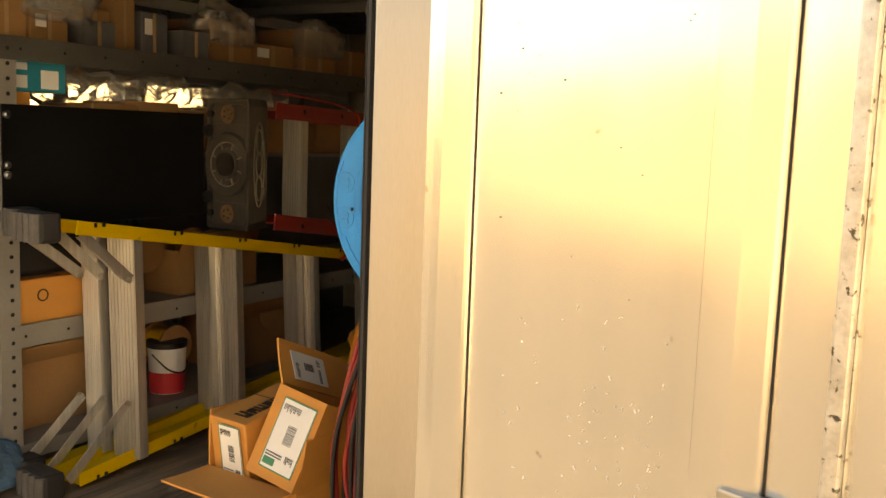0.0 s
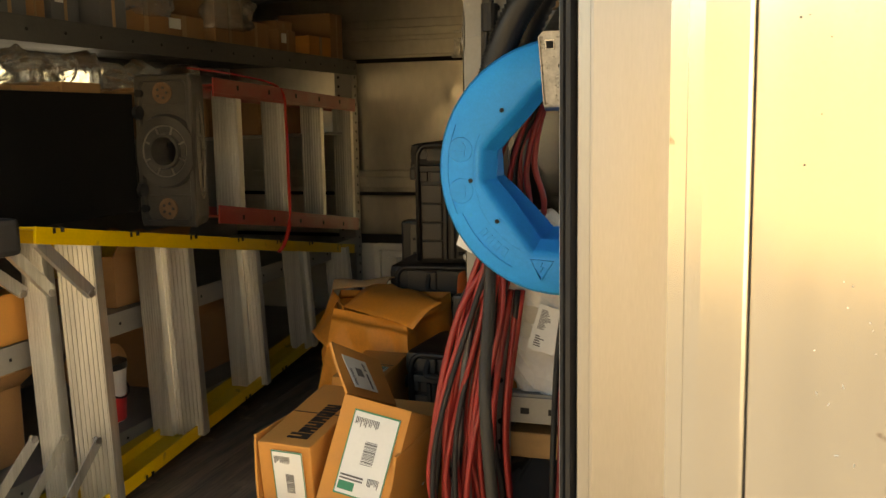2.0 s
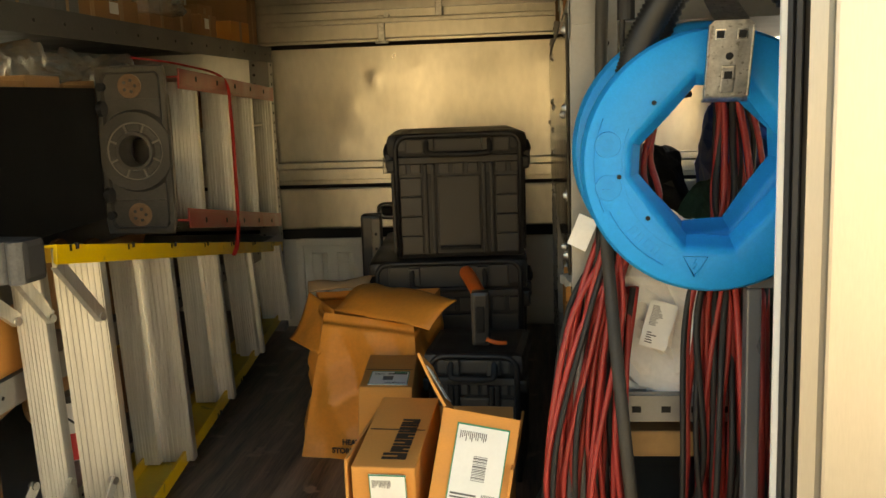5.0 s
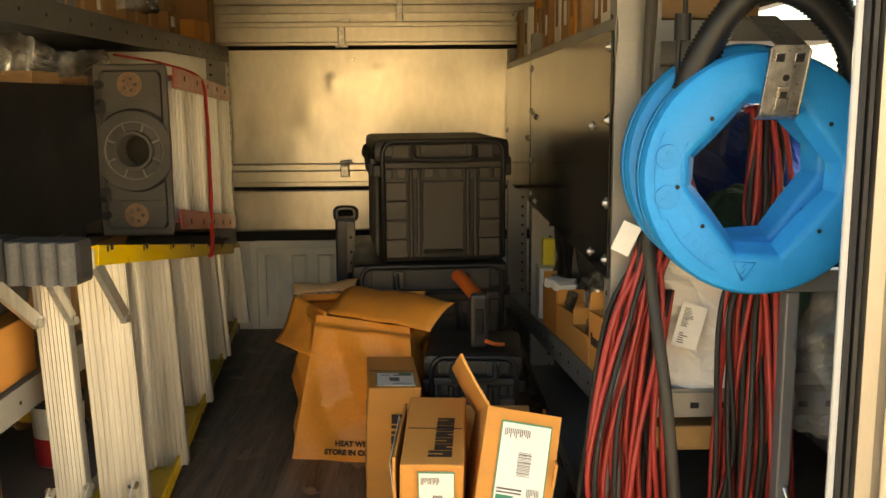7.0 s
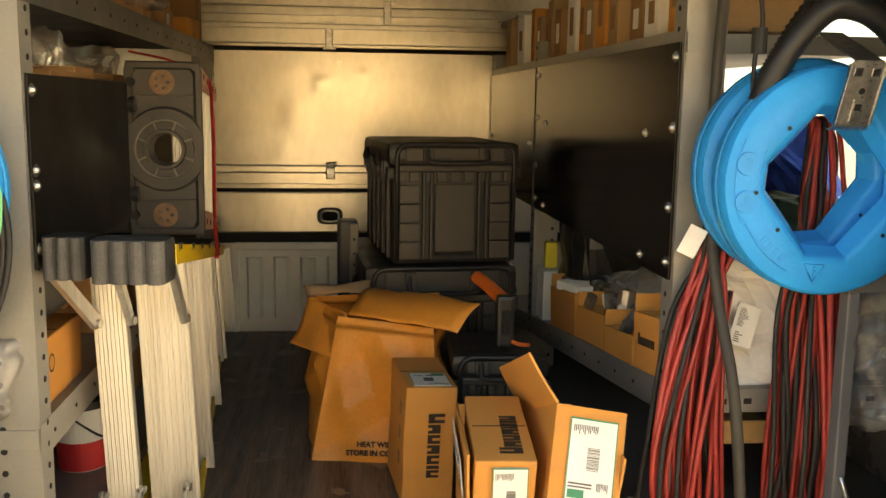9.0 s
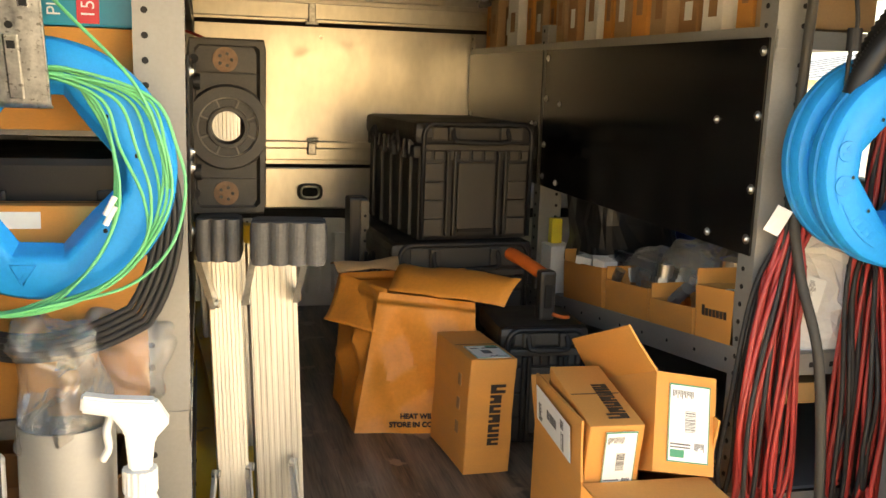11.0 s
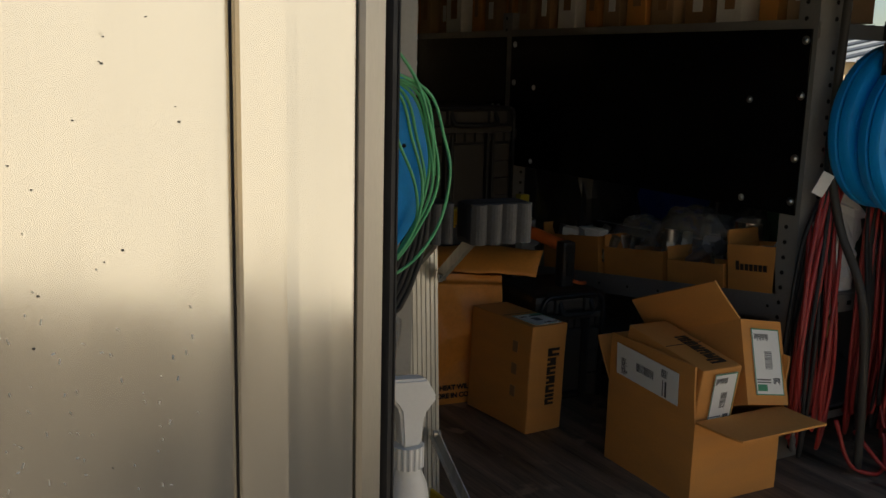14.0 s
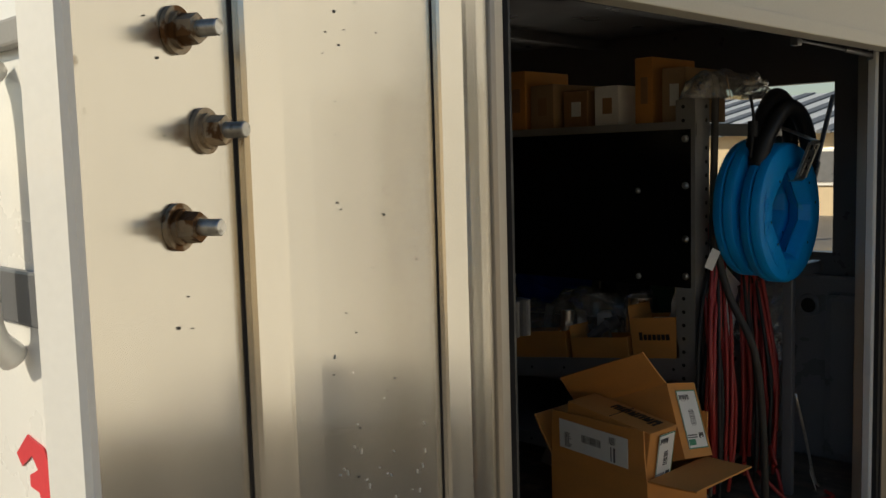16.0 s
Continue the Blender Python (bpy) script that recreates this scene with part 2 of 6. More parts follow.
def cyl(bm, p0, p1, r0, r1=None, seg=20, mi=0):
    """A closed round bar from p0 to p1."""
    p0, p1 = Vector(p0), Vector(p1)
    d = p1 - p0
    got = bmesh.ops.create_cone(bm, cap_ends=True, segments=seg, radius1=r0, radius2=r0 if r1 is None else r1, depth=d.length)
    bmesh.ops.transform(bm, matrix=Matrix.Translation((p0 + p1) / 2) @ d.to_track_quat("Z", "Y").to_matrix().to_4x4(), verts=got["verts"])
    for f in {f for v in got["verts"] for f in v.link_faces}:
        f.material_index = mi
    return got["verts"]


def smooth_path(pts, n=8):
    """Catmull-Rom points through pts."""
    p = [Vector(q) for q in pts]
    p = [p[0] * 2 - p[1]] + p + [p[-1] * 2 - p[-2]]
    out = []
    for i in range(1, len(p) - 2):
        a, b, c, d = p[i - 1:i + 3]
        for k in range(n):
            t = k / n
            out.append(0.5 * (2 * b + (c - a) * t + (2 * a - 5 * b + 4 * c - d) * t * t + (3 * b - a - 3 * c + d) * t ** 3))
    out.append(p[-2])
    return out


def sweep(bm, pts, r, seg=8, flat=1.0, mi=0, ridged=0.0):
    """A hose along pts; ridged gives a corrugated one."""
    rings, up = [], Vector((0.13, 0.31, 0.94))
    for i, q in enumerate(pts):
        d = (pts[min(i + 1, len(pts) - 1)] - pts[max(i - 1, 0)]).normalized()
        s = d.cross(up)
        if s.length < 0.05:
            s = d.cross(Vector((1, 0, 0)))
        s.normalize()
        u = s.cross(d)
        rr = r * (1 + (ridged if i % 2 else -ridged))
        rings.append([bm.verts.new(q + s * (math.cos(a) * rr) + u * (math.sin(a) * rr * flat)) for a in (2 * math.pi * k / seg for k in range(seg))])
    for a, b in zip(rings, rings[1:]):
        for k in range(seg):
            f = bm.faces.new((a[k], a[(k + 1) % seg], b[(k + 1) % seg], b[k]))
            f.smooth, f.material_index = True, mi
    bm.faces.new(rings[0][::-1]).material_index = mi
    bm.faces.new(rings[-1]).material_index = mi


def prism(bm, outline, lo, hi, axis="z", mi=0, m=None):
    """A closed prism of a 2D outline along an axis."""
    put = {"z": lambda a, b, c: (a, b, c), "y": lambda a, b, c: (a, c, b), "x": lambda a, b, c: (c, a, b)}[axis]
    v0 = [bm.verts.new(put(a, b, lo)) for a, b in outline]
    v1 = [bm.verts.new(put(a, b, hi)) for a, b in outline]
    fs = [bm.faces.new(v0[::-1]), bm.faces.new(v1)]
    for i in range(len(outline)):
        j = (i + 1) % len(outline)
        fs.append(bm.faces.new((v0[i], v0[j], v1[j], v1[i])))
    for f in fs:
        f.material_index = mi
    bmesh.ops.recalc_face_normals(bm, faces=fs)
    if m is not None:
        bmesh.ops.transform(bm, matrix=m, verts=v0 + v1)
    return v0 + v1


def link(name, bm, mats, smooth=False):
    me = bpy.data.meshes.new(name)
    bm.to_mesh(me)
    bm.free()
    for k in mats if isinstance(mats, (list, tuple)) else [mats]:
        me.materials.append(M[k])
    if smooth:
        me.polygons.foreach_set("use_smooth", [True] * len(me.polygons))
    return new(name, me)


def part(name, bm, mats, parent, label="", smooth=False):
    """Links a bmesh as one mesh under a thing or a part, in the thing's own space."""
    ob = link(name, bm, mats, smooth)
    ob.parent = parent
    return tagged(ob, label)


def thing(name, m, label, category, group="", kind=""):
    ob = new(name)
    ob.empty_display_size = 0.05
    ob.matrix_basis = m
    return tagged(ob, label, category, group, kind)


def whole(name, bm, mats, label, category, m=None, group="", kind="", smooth=False):
    """A thing of one mesh."""
    ob = link(name, bm, mats, smooth)
    if m is not None:
        ob.matrix_basis = m
    return tagged(ob, label, category, group, kind)


def B():
    return bmesh.new()


def partw(name, bm, mats, parent, label="", smooth=False):
    """As part(), for a bmesh drawn in the place's own metres."""
    top = parent
    while top.parent:
        top = top.parent
    bmesh.ops.transform(bm, matrix=top.matrix_basis.inverted(), verts=bm.verts)
    return part(name, bm, mats, parent, label, smooth)


# ---- setting: yard, vehicle body ----
FLOOR, CEIL = 0.936, 2.14
XL, XR = -2.05, -0.02          # inner faces of the side walls
YR, YF = 0.88, 3.05            # rear jamb face, front bulkhead
OL, OR = -1.738, -0.338         # sides of the rear opening
LINTEL = 1.985

bm = B()
bmesh.ops.create_grid(bm, x_segments=2, y_segments=2, size=400)
whole("ground", bm, "concrete", "pale worn concrete yard around the vehicle", "ground", kind="structure")

# bed floor with shallow lengthwise ridges
bm = B()
box(bm, XL, XR, YR - 0.02, YF + 0.02, FLOOR - 0.05, FLOOR - 0.006)
for i in range(34):
    x = -1.98 + i * 0.0575
    box(bm, x, x + 0.0572, YR - 0.01, YF, FLOOR - 0.006, FLOOR, 0.0006)
whole("floor", bm, "mat", "dark worn rubber bed mat with ridges", "floor", kind="structure")

bm = B()
box(bm, XL - 0.04, XR + 0.04, YR, YF + 0.04, CEIL, CEIL + 0.03)
for y in (1.35, 1.85, 2.35, 2.85):
    box(bm, XL, XR, y, y + 0.04, CEIL - 0.03, CEIL, 0.004)
whole("ceiling", bm, "trim_grey", "dark lined canopy roof with cross bows", "ceiling", kind="structure")


def side_wall(name, x0, x1, y0, y1, z0, z1, inner_mats, label):
    """A side wall with a long hatch opening, built as four blocks butted round it."""
    bm = B()
    box(bm, x0, x1, YR, YF + 0.04, 0.55, z0)
    box(bm, x0, x1, YR, YF + 0.04, z1, CEIL)
    box(bm, x0, x1, YR, y0, z0, z1)
    box(bm, x0, x1, y1, YF + 0.04, z0, z1)
    return whole(name, bm, inner_mats, label, "wall", kind="structure")


WZ0, WZ1 = 1.50, 1.955
side_wall("wall_left", XL - 0.035, XL, 1.30, 2.30, 1.775, 1.86, "white_paint", "white painted vehicle side with an open hatch")
side_wall("wall_right", XR, XR + 0.035, 1.13, 2.75, WZ0, WZ1, "trim_grey", "dark lined vehicle side with an open hatch")

bm = B()
box(bm, -0.327, -0.306, YR + 0.05, YR + 0.075, FLOOR, LINTEL, 0.003)
box(bm, -0.324, -0.310, YR + 0.046, YR + 0.050, FLOOR, LINTEL, 0.001)
whole("trim_jamb", bm, "alu_dark", "narrow aluminium trim along the rear opening", "trim", kind="structure")
for name, x0, x1 in (("trim_seal_left", -1.740, -1.722), ("trim_seal_right", -0.338, -0.318)):
    bm = B()
    box(bm, x0, x1, YR + 0.012, YR + 0.05, FLOOR, LINTEL, 0.004)
    whole(name, bm, "rubber", "black rubber seal along the rear opening", "seal", kind="structure")

# rear jambs and header
for name, x0, x1 in (("wall_rear_left", XL - 0.035, OL), ("wall_rear_right", OR, XR + 0.035)):
    bm = B()
    box(bm, x0, x1, YR - 0.03, YR + 0.012, 0.62, LINTEL, 0.004)
    whole(name, bm, "alu_dark", "aluminium rear corner beside the opening", "wall", kind="structure")
bm = B()
box(bm, XL - 0.035, XR + 0.035, YR - 0.03, YR + 0.012, LINTEL, CEIL + 0.03, 0.004)
box(bm, OL, OR, YR - 0.045, YR - 0.030, LINTEL - 0.004, LINTEL + 0.022, 0.003)
whole("wall_rear_header", bm, "cream", "cream painted header over the rear opening", "wall", kind="structure")
bm = B()
box(bm, XL, XR, YR - 0.06, YR + 0.0, 0.62, FLOOR - 0.012, 0.006)
whole("trim_rear_sill", bm, "alu_dark", "worn aluminium sill below the rear opening", "sill", kind="structure")

# front bulkhead: upper sheet, rails, panel with handle, ribbed bed wall
far = thing("wall_front", pose(-1.03, YF, FLOOR), "aluminium front bulkhead with rails and latches", "wall", kind="structure")
bm = B()
box(bm, XL, XR, YF + 0.006, YF + 0.04, 1.44, CEIL)
DENTS = ((-1.17, 1.80, 0.014, 0.0024), (-1.165, 1.775, 0.010, 0.0016), (-1.02, 1.83, 0.012, 0.0016), (-0.93, 1.60, 0.014, 0.0016), (-1.30, 1.57, 0.012, 0.0016), (-1.26, 1.70, 0.03, 0.002), (-0.80, 1.78, 0.04, 0.002))


def sheet_y(x, z):
    """Front of the thin sheet: slightly wavy, with a few knocks."""
    y = YF + 0.003 - 0.0022 * noise.noise(Vector((x * 2.6, z * 3.4, 1.0))) - 0.0007 * noise.noise(Vector((x * 9, z * 7, 4.0)))
    return y - sum(d * math.exp(-((x - a) ** 2 + (z - b) ** 2) / (2 * r * r)) for a, b, r, d in DENTS)


grid = [[bm.verts.new((XL + (XR - XL) * i / 150, sheet_y(XL + (XR - XL) * i / 150, 1.44 + (CEIL - 1.44) * k / 60), 1.44 + (CEIL - 1.44) * k / 60)) for k in range(61)] for i in range(151)]
for p, q in zip(grid, grid[1:]):
    for k in range(60):
        bm.faces.new((p[k], q[k], q[k + 1], p[k + 1]))
partw("upper_sheet", bm, "alu_wall", far, "dented brushed aluminium sheet", smooth=True)
bm = B()
box(bm, XL, XR, YF - 0.018, YF, 1.925, 1.985, 0.004)
box(bm, XL, XR, YF - 0.032, YF - 0.018, 1.975, 1.992, 0.003)
partw("top_rail", bm, "alu_wall", far)
bm = B()
box(bm, XL, XR, YF - 0.02, YF, 2.02, 2.05, 0.004)
partw("roof_rail", bm, "alu_wall", far)
bm = B()
box(bm, XL, XR, YF - 0.012, YF + 0.001, 1.902, 1.916)
partw("seal", bm, "hole", far)
bm = B()
box(bm, XL, XR, YF - 0.03, YF, 1.495, 1.520, 0.004)
box(bm, XL, XR, YF - 0.018, YF, 1.455, 1.495, 0.003)
partw("lower_rail", bm, "alu_wall", far)
bm = B()
box(bm, XL, XR, YF + 0.0, YF + 0.03, 1.405, 1.44)
partw("gap_seal", bm, "hole", far)
bm = B()
box(bm, XL, XR, YF - 0.004, YF + 0.04, 1.285, 1.428, 0.006)
partw("gate_panel", bm, "alu_wall", far, "plain aluminium gate panel")
for x, z in ((-1.135, 1.96), (-0.94, 2.03)):
    bm = B()
    box(bm, x - 0.012, x + 0.012, YF - 0.030, YF - 0.018, z - 0.045, z + 0.04, 0.003)
    box(bm, x - 0.022, x + 0.022, YF - 0.026, YF - 0.018, z - 0.052, z - 0.04, 0.003)
    cyl(bm, (x + 0.02, YF - 0.018, z + 0.04), (x + 0.02, YF - 0.032, z + 0.04), 0.009)
    partw("latch", bm, "galv", far)
bm = B()
box(bm, -1.148, -1.118, YF - 0.045, YF - 0.018, 1.475, 1.515, 0.004)
cyl(bm, (-1.148, YF - 0.03, 1.522), (-1.11, YF - 0.03, 1.526), 0.008)
partw("latch", bm, "galv", far)
# oval pull in a dark surround


def oval(hw, hh, n=36):
    return [(-1.136 + math.copysign(abs(math.cos(a)) ** 0.62, math.cos(a)) * hw, 1.345 + math.copysign(abs(math.sin(a)) ** 0.62, math.sin(a)) * hh) for a in (2 * math.pi * k / n for k in range(n))]


bm = B()
prism(bm, oval(0.044, 0.029), YF - 0.016, YF - 0.003, "y")
hs = partw("pull_surround", bm, "black_plastic", far, "black plastic pull surround")
bm = B()
sweep(bm, [Vector((x, YF - 0.017, z)) for x, z in oval(0.030, 0.019) + oval(0.030, 0.019)[:1]], 0.0035, 8)
partw("pull_rim", bm, "galv", hs)
bm = B()
prism(bm, oval(0.026, 0.015), YF - 0.0175, YF - 0.0158, "y")
partw("pull_cup", bm, "hole", hs)
bm = B()
box(bm, XL, XR, YF + 0.0, YF + 0.03, 1.25, 1.285)
partw("gate_gap", bm, "hole", far)
bm = B()
box(bm, XL, XR, YF + 0.01, YF + 0.04, FLOOR - 0.05, 1.25)
box(bm, -1.46, -1.02, YF - 0.008, YF + 0.012, 1.225, 1.252, 0.004)
box(bm, -1.475, -1.45, YF - 0.008, YF + 0.012, FLOOR, 1.25, 0.004)
for i in range(7):
    x = -1.425 + i * 0.092
    prism(bm, [(x, YF + 0.012), (x + 0.010, YF - 0.020), (x + 0.046, YF - 0.020), (x + 0.058, YF + 0.012)], 0.985, 1.20)
partw("ribbed_bed_wall", bm, "bed_grey", far, "pale grey ribbed bed panel")


# ---- rear doors, swung wide open ----
def rear_door(name, hinge, ang, mirror, label, end, step, slope, rib, dep):
    """A sheet door in its own space: u along it from the hinge, v towards the viewer. rib: where the stiffener starts, its crest ends and its slope ends."""
    m = pose(hinge[0], hinge[1], 0.95, 0, 0, ang)
    d = thing(name, m, label, "door", kind="structure")
    s = -1 if mirror else 1
    H0, H1 = -0.16, 1.045
    r0, r1, r2 = rib

    def outline(pts):
        return [(s * a, -b) for a, b in pts]
    bm = B()
    roll = [(step - 0.004 + 0.034 * q / 8, -dep - 0.0015 * (1 - q / 8) ** 2) for q in range(9)]
    roll += [(r0 - 0.02 + 0.02 * q / 4, -dep) for q in range(5)] + [(r2 - 0.002 + 0.034 * q / 8, -dep - 0.0015 * (1 - q / 8) ** 2) for q in range(9)]
    prism(bm, outline(roll + [(end, -dep), (end, -dep - 0.014), (step - 0.006, -dep - 0.014)]), H0, H1)
    part("door_sheet", bm, "alu", d, "scratched brushed aluminium sheet")
    bm = B()
    prism(bm, outline([(0.066, -0.005), (0.098, -0.0065), (step - slope - 0.022, -0.0065), (step - slope - 0.018, -0.001), (step - slope - 0.002, 0.0), (step - slope + 0.002, -0.0006), (step - 0.004, -0.0055), (step - 0.001, -0.0075), (step, -dep - 0.010), (0.066, -dep - 0.010)]), H0, H1)
    part("frame_stile", bm, "alu", d)
    bm = B()
    prism(bm, outline([(0.026, -0.004), (0.031, 0.002), (0.060, 0.002), (0.064, -0.002), (0.064, -0.045), (0.026, -0.045)]), H0, H1)
    part("edge_strip", bm, "alu_dark", d)
    bm = B()
    prism(bm, outline([(0.009, -0.008), (0.010, 0.004), (0.015, 0.006), (0.017, 0.000), (0.019, 0.007), (0.024, 0.006), (0.0255, -0.03), (0.009, -0.03)]), H0, H1)
    part("gasket", bm, "rubber", d, "black rubber door seal")
    bm = B()
    prism(bm, outline([(0.001, -0.010), (0.003, -0.007), (0.0085, -0.007), (0.0085, -0.028), (0.001, -0.028)]), H0, H1)
    part("hinge_strip", bm, "white_paint", d, "thin white strip beside the seal")
    bm = B()
    prism(bm, outline([(r0 + 0.010, -dep - 0.010), (r0 + 0.009, -dep + 0.001), (r0, -0.0012), (r0 + 0.001, -0.0004), (r1 - 0.002, -0.0010), (r1 + 0.002, -0.0018), (r2 - 0.004, -0.0055), (r2 - 0.001, -0.0075), (r2, -dep - 0.010)]), H0 if mirror else 0.503, H1)
    part("stiffener", bm, "alu", d)
    # thin dark strip along the foot of the stile and of the stiffener
    for e, lo in ((step, H0), (r2, H0 if mirror else 0.503)):
        bm = B()
        prism(bm, outline([(e - 0.0005, -dep + 0.0003), (e + 0.0003, -dep), (e + 0.0006, -dep - 0.005), (e - 0.0005, -dep - 0.005)]), lo, H1)
        part("sealant_line", bm, "rubber", d, "thin dark line at the foot of the raised edge")
    bm = B()
    prism(bm, outline([(end - 0.004, -dep + 0.002), (end + 0.001, -dep + 0.002), (end + 0.003, -dep - 0.001), (end + 0.003, -dep - 0.022), (end - 0.004, -dep - 0.022)]), H0, H1)
    part("outer_edge", bm, "white_paint", d, "white painted door edge")
    # specks in loose clusters, and a few pale scratches low on the sheet
    rd = random.Random(21 if mirror else 4)
    bm, y = B(), dep - 0.0009
    for cu, cz, su, sz, n in ((r0 - 0.04, 0.93, 0.03, 0.06, 14), (r0 - 0.10, 0.62, 0.05, 0.10, 9), ((step + r0) / 2, 0.78, 0.10, 0.12, 10), (step + 0.09, 0.85, 0.03, 0.07, 12), (r2 + 0.045, 0.84, 0.02, 0.09, 10)):
        for _ in range(n):
            u, z, r = rd.gauss(cu, su), rd.gauss(cz, sz), rd.choice((0.0003, 0.0004, 0.0005, 0.0008))
            if step + 0.036 < u < r0 - 0.024 or r2 + 0.036 < u < end - 0.01:
                box(bm, s * u - r, s * u + r, y, y + 0.0015, z - r * rd.uniform(0.5, 1.4), z + r)
    part("dents_and_specks", bm, "ink_grey", d)
    bm = B()
    for _ in range(70):
        cu = rd.choice((0.25, 0.62, 0.80, 0.9))
        u, z = step + 0.04 + (r0 - step - 0.08) * min(1, max(0, rd.gauss(cu, 0.10))), rd.gauss(0.52, 0.05)
        ln, a = rd.uniform(0.0008, 0.0045), rd.gauss(90, 35)
        box(bm, -ln / 2, ln / 2, 0, 0.0012, -0.00022, 0.00022, 0, pose(s * u, y, z, 0, a, 0))
    part("scratches", bm, "white_paper", d, "pale fine scratches")
    return d


# left leaf with three rusty bolts, right leaf with a locking bar
dl = rear_door("door_1", (-1.702, 0.816), 24.5, True, "brushed aluminium rear door standing wide open", 0.676, 0.212, 0.048, (0.468, 0.506, 0.540), 0.012)
dr = rear_door("door_2", (-0.382, 0.890), -21.0, False, "brushed aluminium rear door standing wide open", 0.715, 0.210, 0.042, (0.525, 0.562, 0.590), 0.012)
for u, z in ((0.594, 0.900), (0.573, 0.848), (0.601, 0.797)):
    bm = B()
    cyl(bm, (-u, 0.0118, z), (-u, 0.0090, z), 0.0128, seg=24)
    cyl(bm, (-u, 0.0090, z), (-u, 0.0062, z), 0.0098, seg=24)
    nut = part("washer", bm, "rust", dl, "rusty zinc washer")
    bm = B()
    cyl(bm, (-u, 0.0062, z), (-u, -0.0030, z), 0.0086, 0.0082, seg=6)
    part("nut", bm, "rust", nut)
    bm = B()
    sweep(bm, [Vector((-u, -0.0025 - 0.0011 * i, z)) for i in range(13)], 0.0044, 10, ridged=0.07)
    part("bolt_shank", bm, "galv", nut)
bm = B()
box(bm, 0.641, 0.655, 0.002, 0.012, -0.1, 1.02, 0.003)
bar = part("locking_bar", bm, "chipped", dr, "worn paint-chipped locking bar")
bm = B()
box(bm, 0.556, 0.70, -0.004, 0.0125, 0.490, 0.506, 0.003)
part("cross_ledge", bm, "alu_dark", dr)

# ---- yard beyond ----
shed = thing("warehouse", pose(26, 14, 0), "beige warehouse with a ribbed pale metal roof", "building")
bm = B()
box(bm, 22, 40, -12, 40, 0, 2.25)
partw("wall", bm, "stucco", shed)
bm = B()
prism(bm, [(21.4, 2.2), (30, 3.7), (40, 3.7), (40, 2.15)], -12.5, 40.5, "y")
roof = partw("roof", bm, "roof_metal", shed, "pale standing-seam metal roof")
rib = B()
box(rib, -0.04, 0.04, -0.18, 0.18, 0, 8.7)
ribm = link("seam", rib, "roof_rib")
ribm.parent = roof
slope = math.degrees(math.atan2(30 - 21.4, 3.7 - 2.2))
for k in range(52):
    o = ribm if k == 0 else ribm.copy()
    if k:
        scene.collection.objects.link(o)
    o.parent = roof
    o.matrix_basis = shed.matrix_basis.inverted() @ pose(21.4, -12 + k * 1.0, 2.21, 0, slope, 0)
for k in range(10):
    bm = B()
    y = -9 + k * 4.6
    box(bm, 21.9, 22.05, y, y + 1.4, 0.8, 1.8, 0.03)
    w = partw("window", bm, "white_paint", shed)
    bm = B()
    box(bm, 21.86, 21.92, y + 0.1, y + 1.3, 0.9, 1.7)
    partw("pane", bm, "trim_grey", w)
for nm, xx, yy in (("yellow_bollard", 14.0, 6.6), ("yellow_bollard", 14.0, 8.4)):
    bm = B()
    cyl(bm, (xx, yy, 0), (xx, yy, 1.25), 0.11)
    bmesh.ops.create_uvsphere(bm, u_segments=16, v_segments=8, radius=0.11, matrix=Matrix.Translation((xx, yy, 1.25)))
    whole(nm, bm, "yellow_sticker", "yellow painted steel bollard in the yard", "bollard", group="yard bollards")
# the building behind the camera, which faces the sun
bm = B()
box(bm, -30, 30, -8.0, -7.6, 0, 3.0)
box(bm, -30, 30, -8.05, -7.55, 3.0, 3.08)
whole("wall_yard_rear", bm, "stucco", "beige stucco wall across the yard", "wall", kind="structure")

# unseen pale wall, added to give the left door its bright reflection
bm = B()
box(bm, 3.4, 3.8, -7.5, 1.7, 0.0, 3.3)
box(bm, 3.36, 3.4, -7.5, 1.7, 0.0, 0.18)
whole("wall_yard_side", bm, "pale_wall", "plain pale unseen wall added for the left door to reflect", "wall", kind="structure")

# ---- open side hatches and struts ----
for x, sgn in ((XR + 0.035, 1),):
    bm = B()
    box(bm, 0, 0.62, -0.72, 0.78, -0.012, 0.012, 0.006)
    h = whole("side_hatch", bm, "white_paint", "white side hatch propped open", "hatch", m=pose(x, 1.97, 1.985, 0, -14, 0), kind="structure")
bm = B()
cyl(bm, (XR + 0.05, 1.23, 1.60), (XR + 0.24, 1.23, 1.93), 0.007)
cyl(bm, (XR + 0.045, 1.23, 1.59), (XR + 0.13, 1.23, 1.74), 0.012)
whole("gas_strut", bm, "black_plastic", "thin black gas strut holding the hatch", "strut")
bm = B()
cyl(bm, (-0.75, 0.91, 1.986), (-0.37, 0.91, 1.980), 0.003, seg=10)
cyl(bm, (-0.52, 0.91, 1.9824), (-0.37, 0.91, 1.980), 0.0055, seg=12)
box(bm, -0.762, -0.742, 0.902, 0.918, 1.975, 1.996, 0.003)
box(bm, -0.376, -0.360, 0.902, 0.918, 1.970, 1.990, 0.003)
whole("gas_strut", bm, "trim_grey", "thin dark gas strut under the header", "strut")

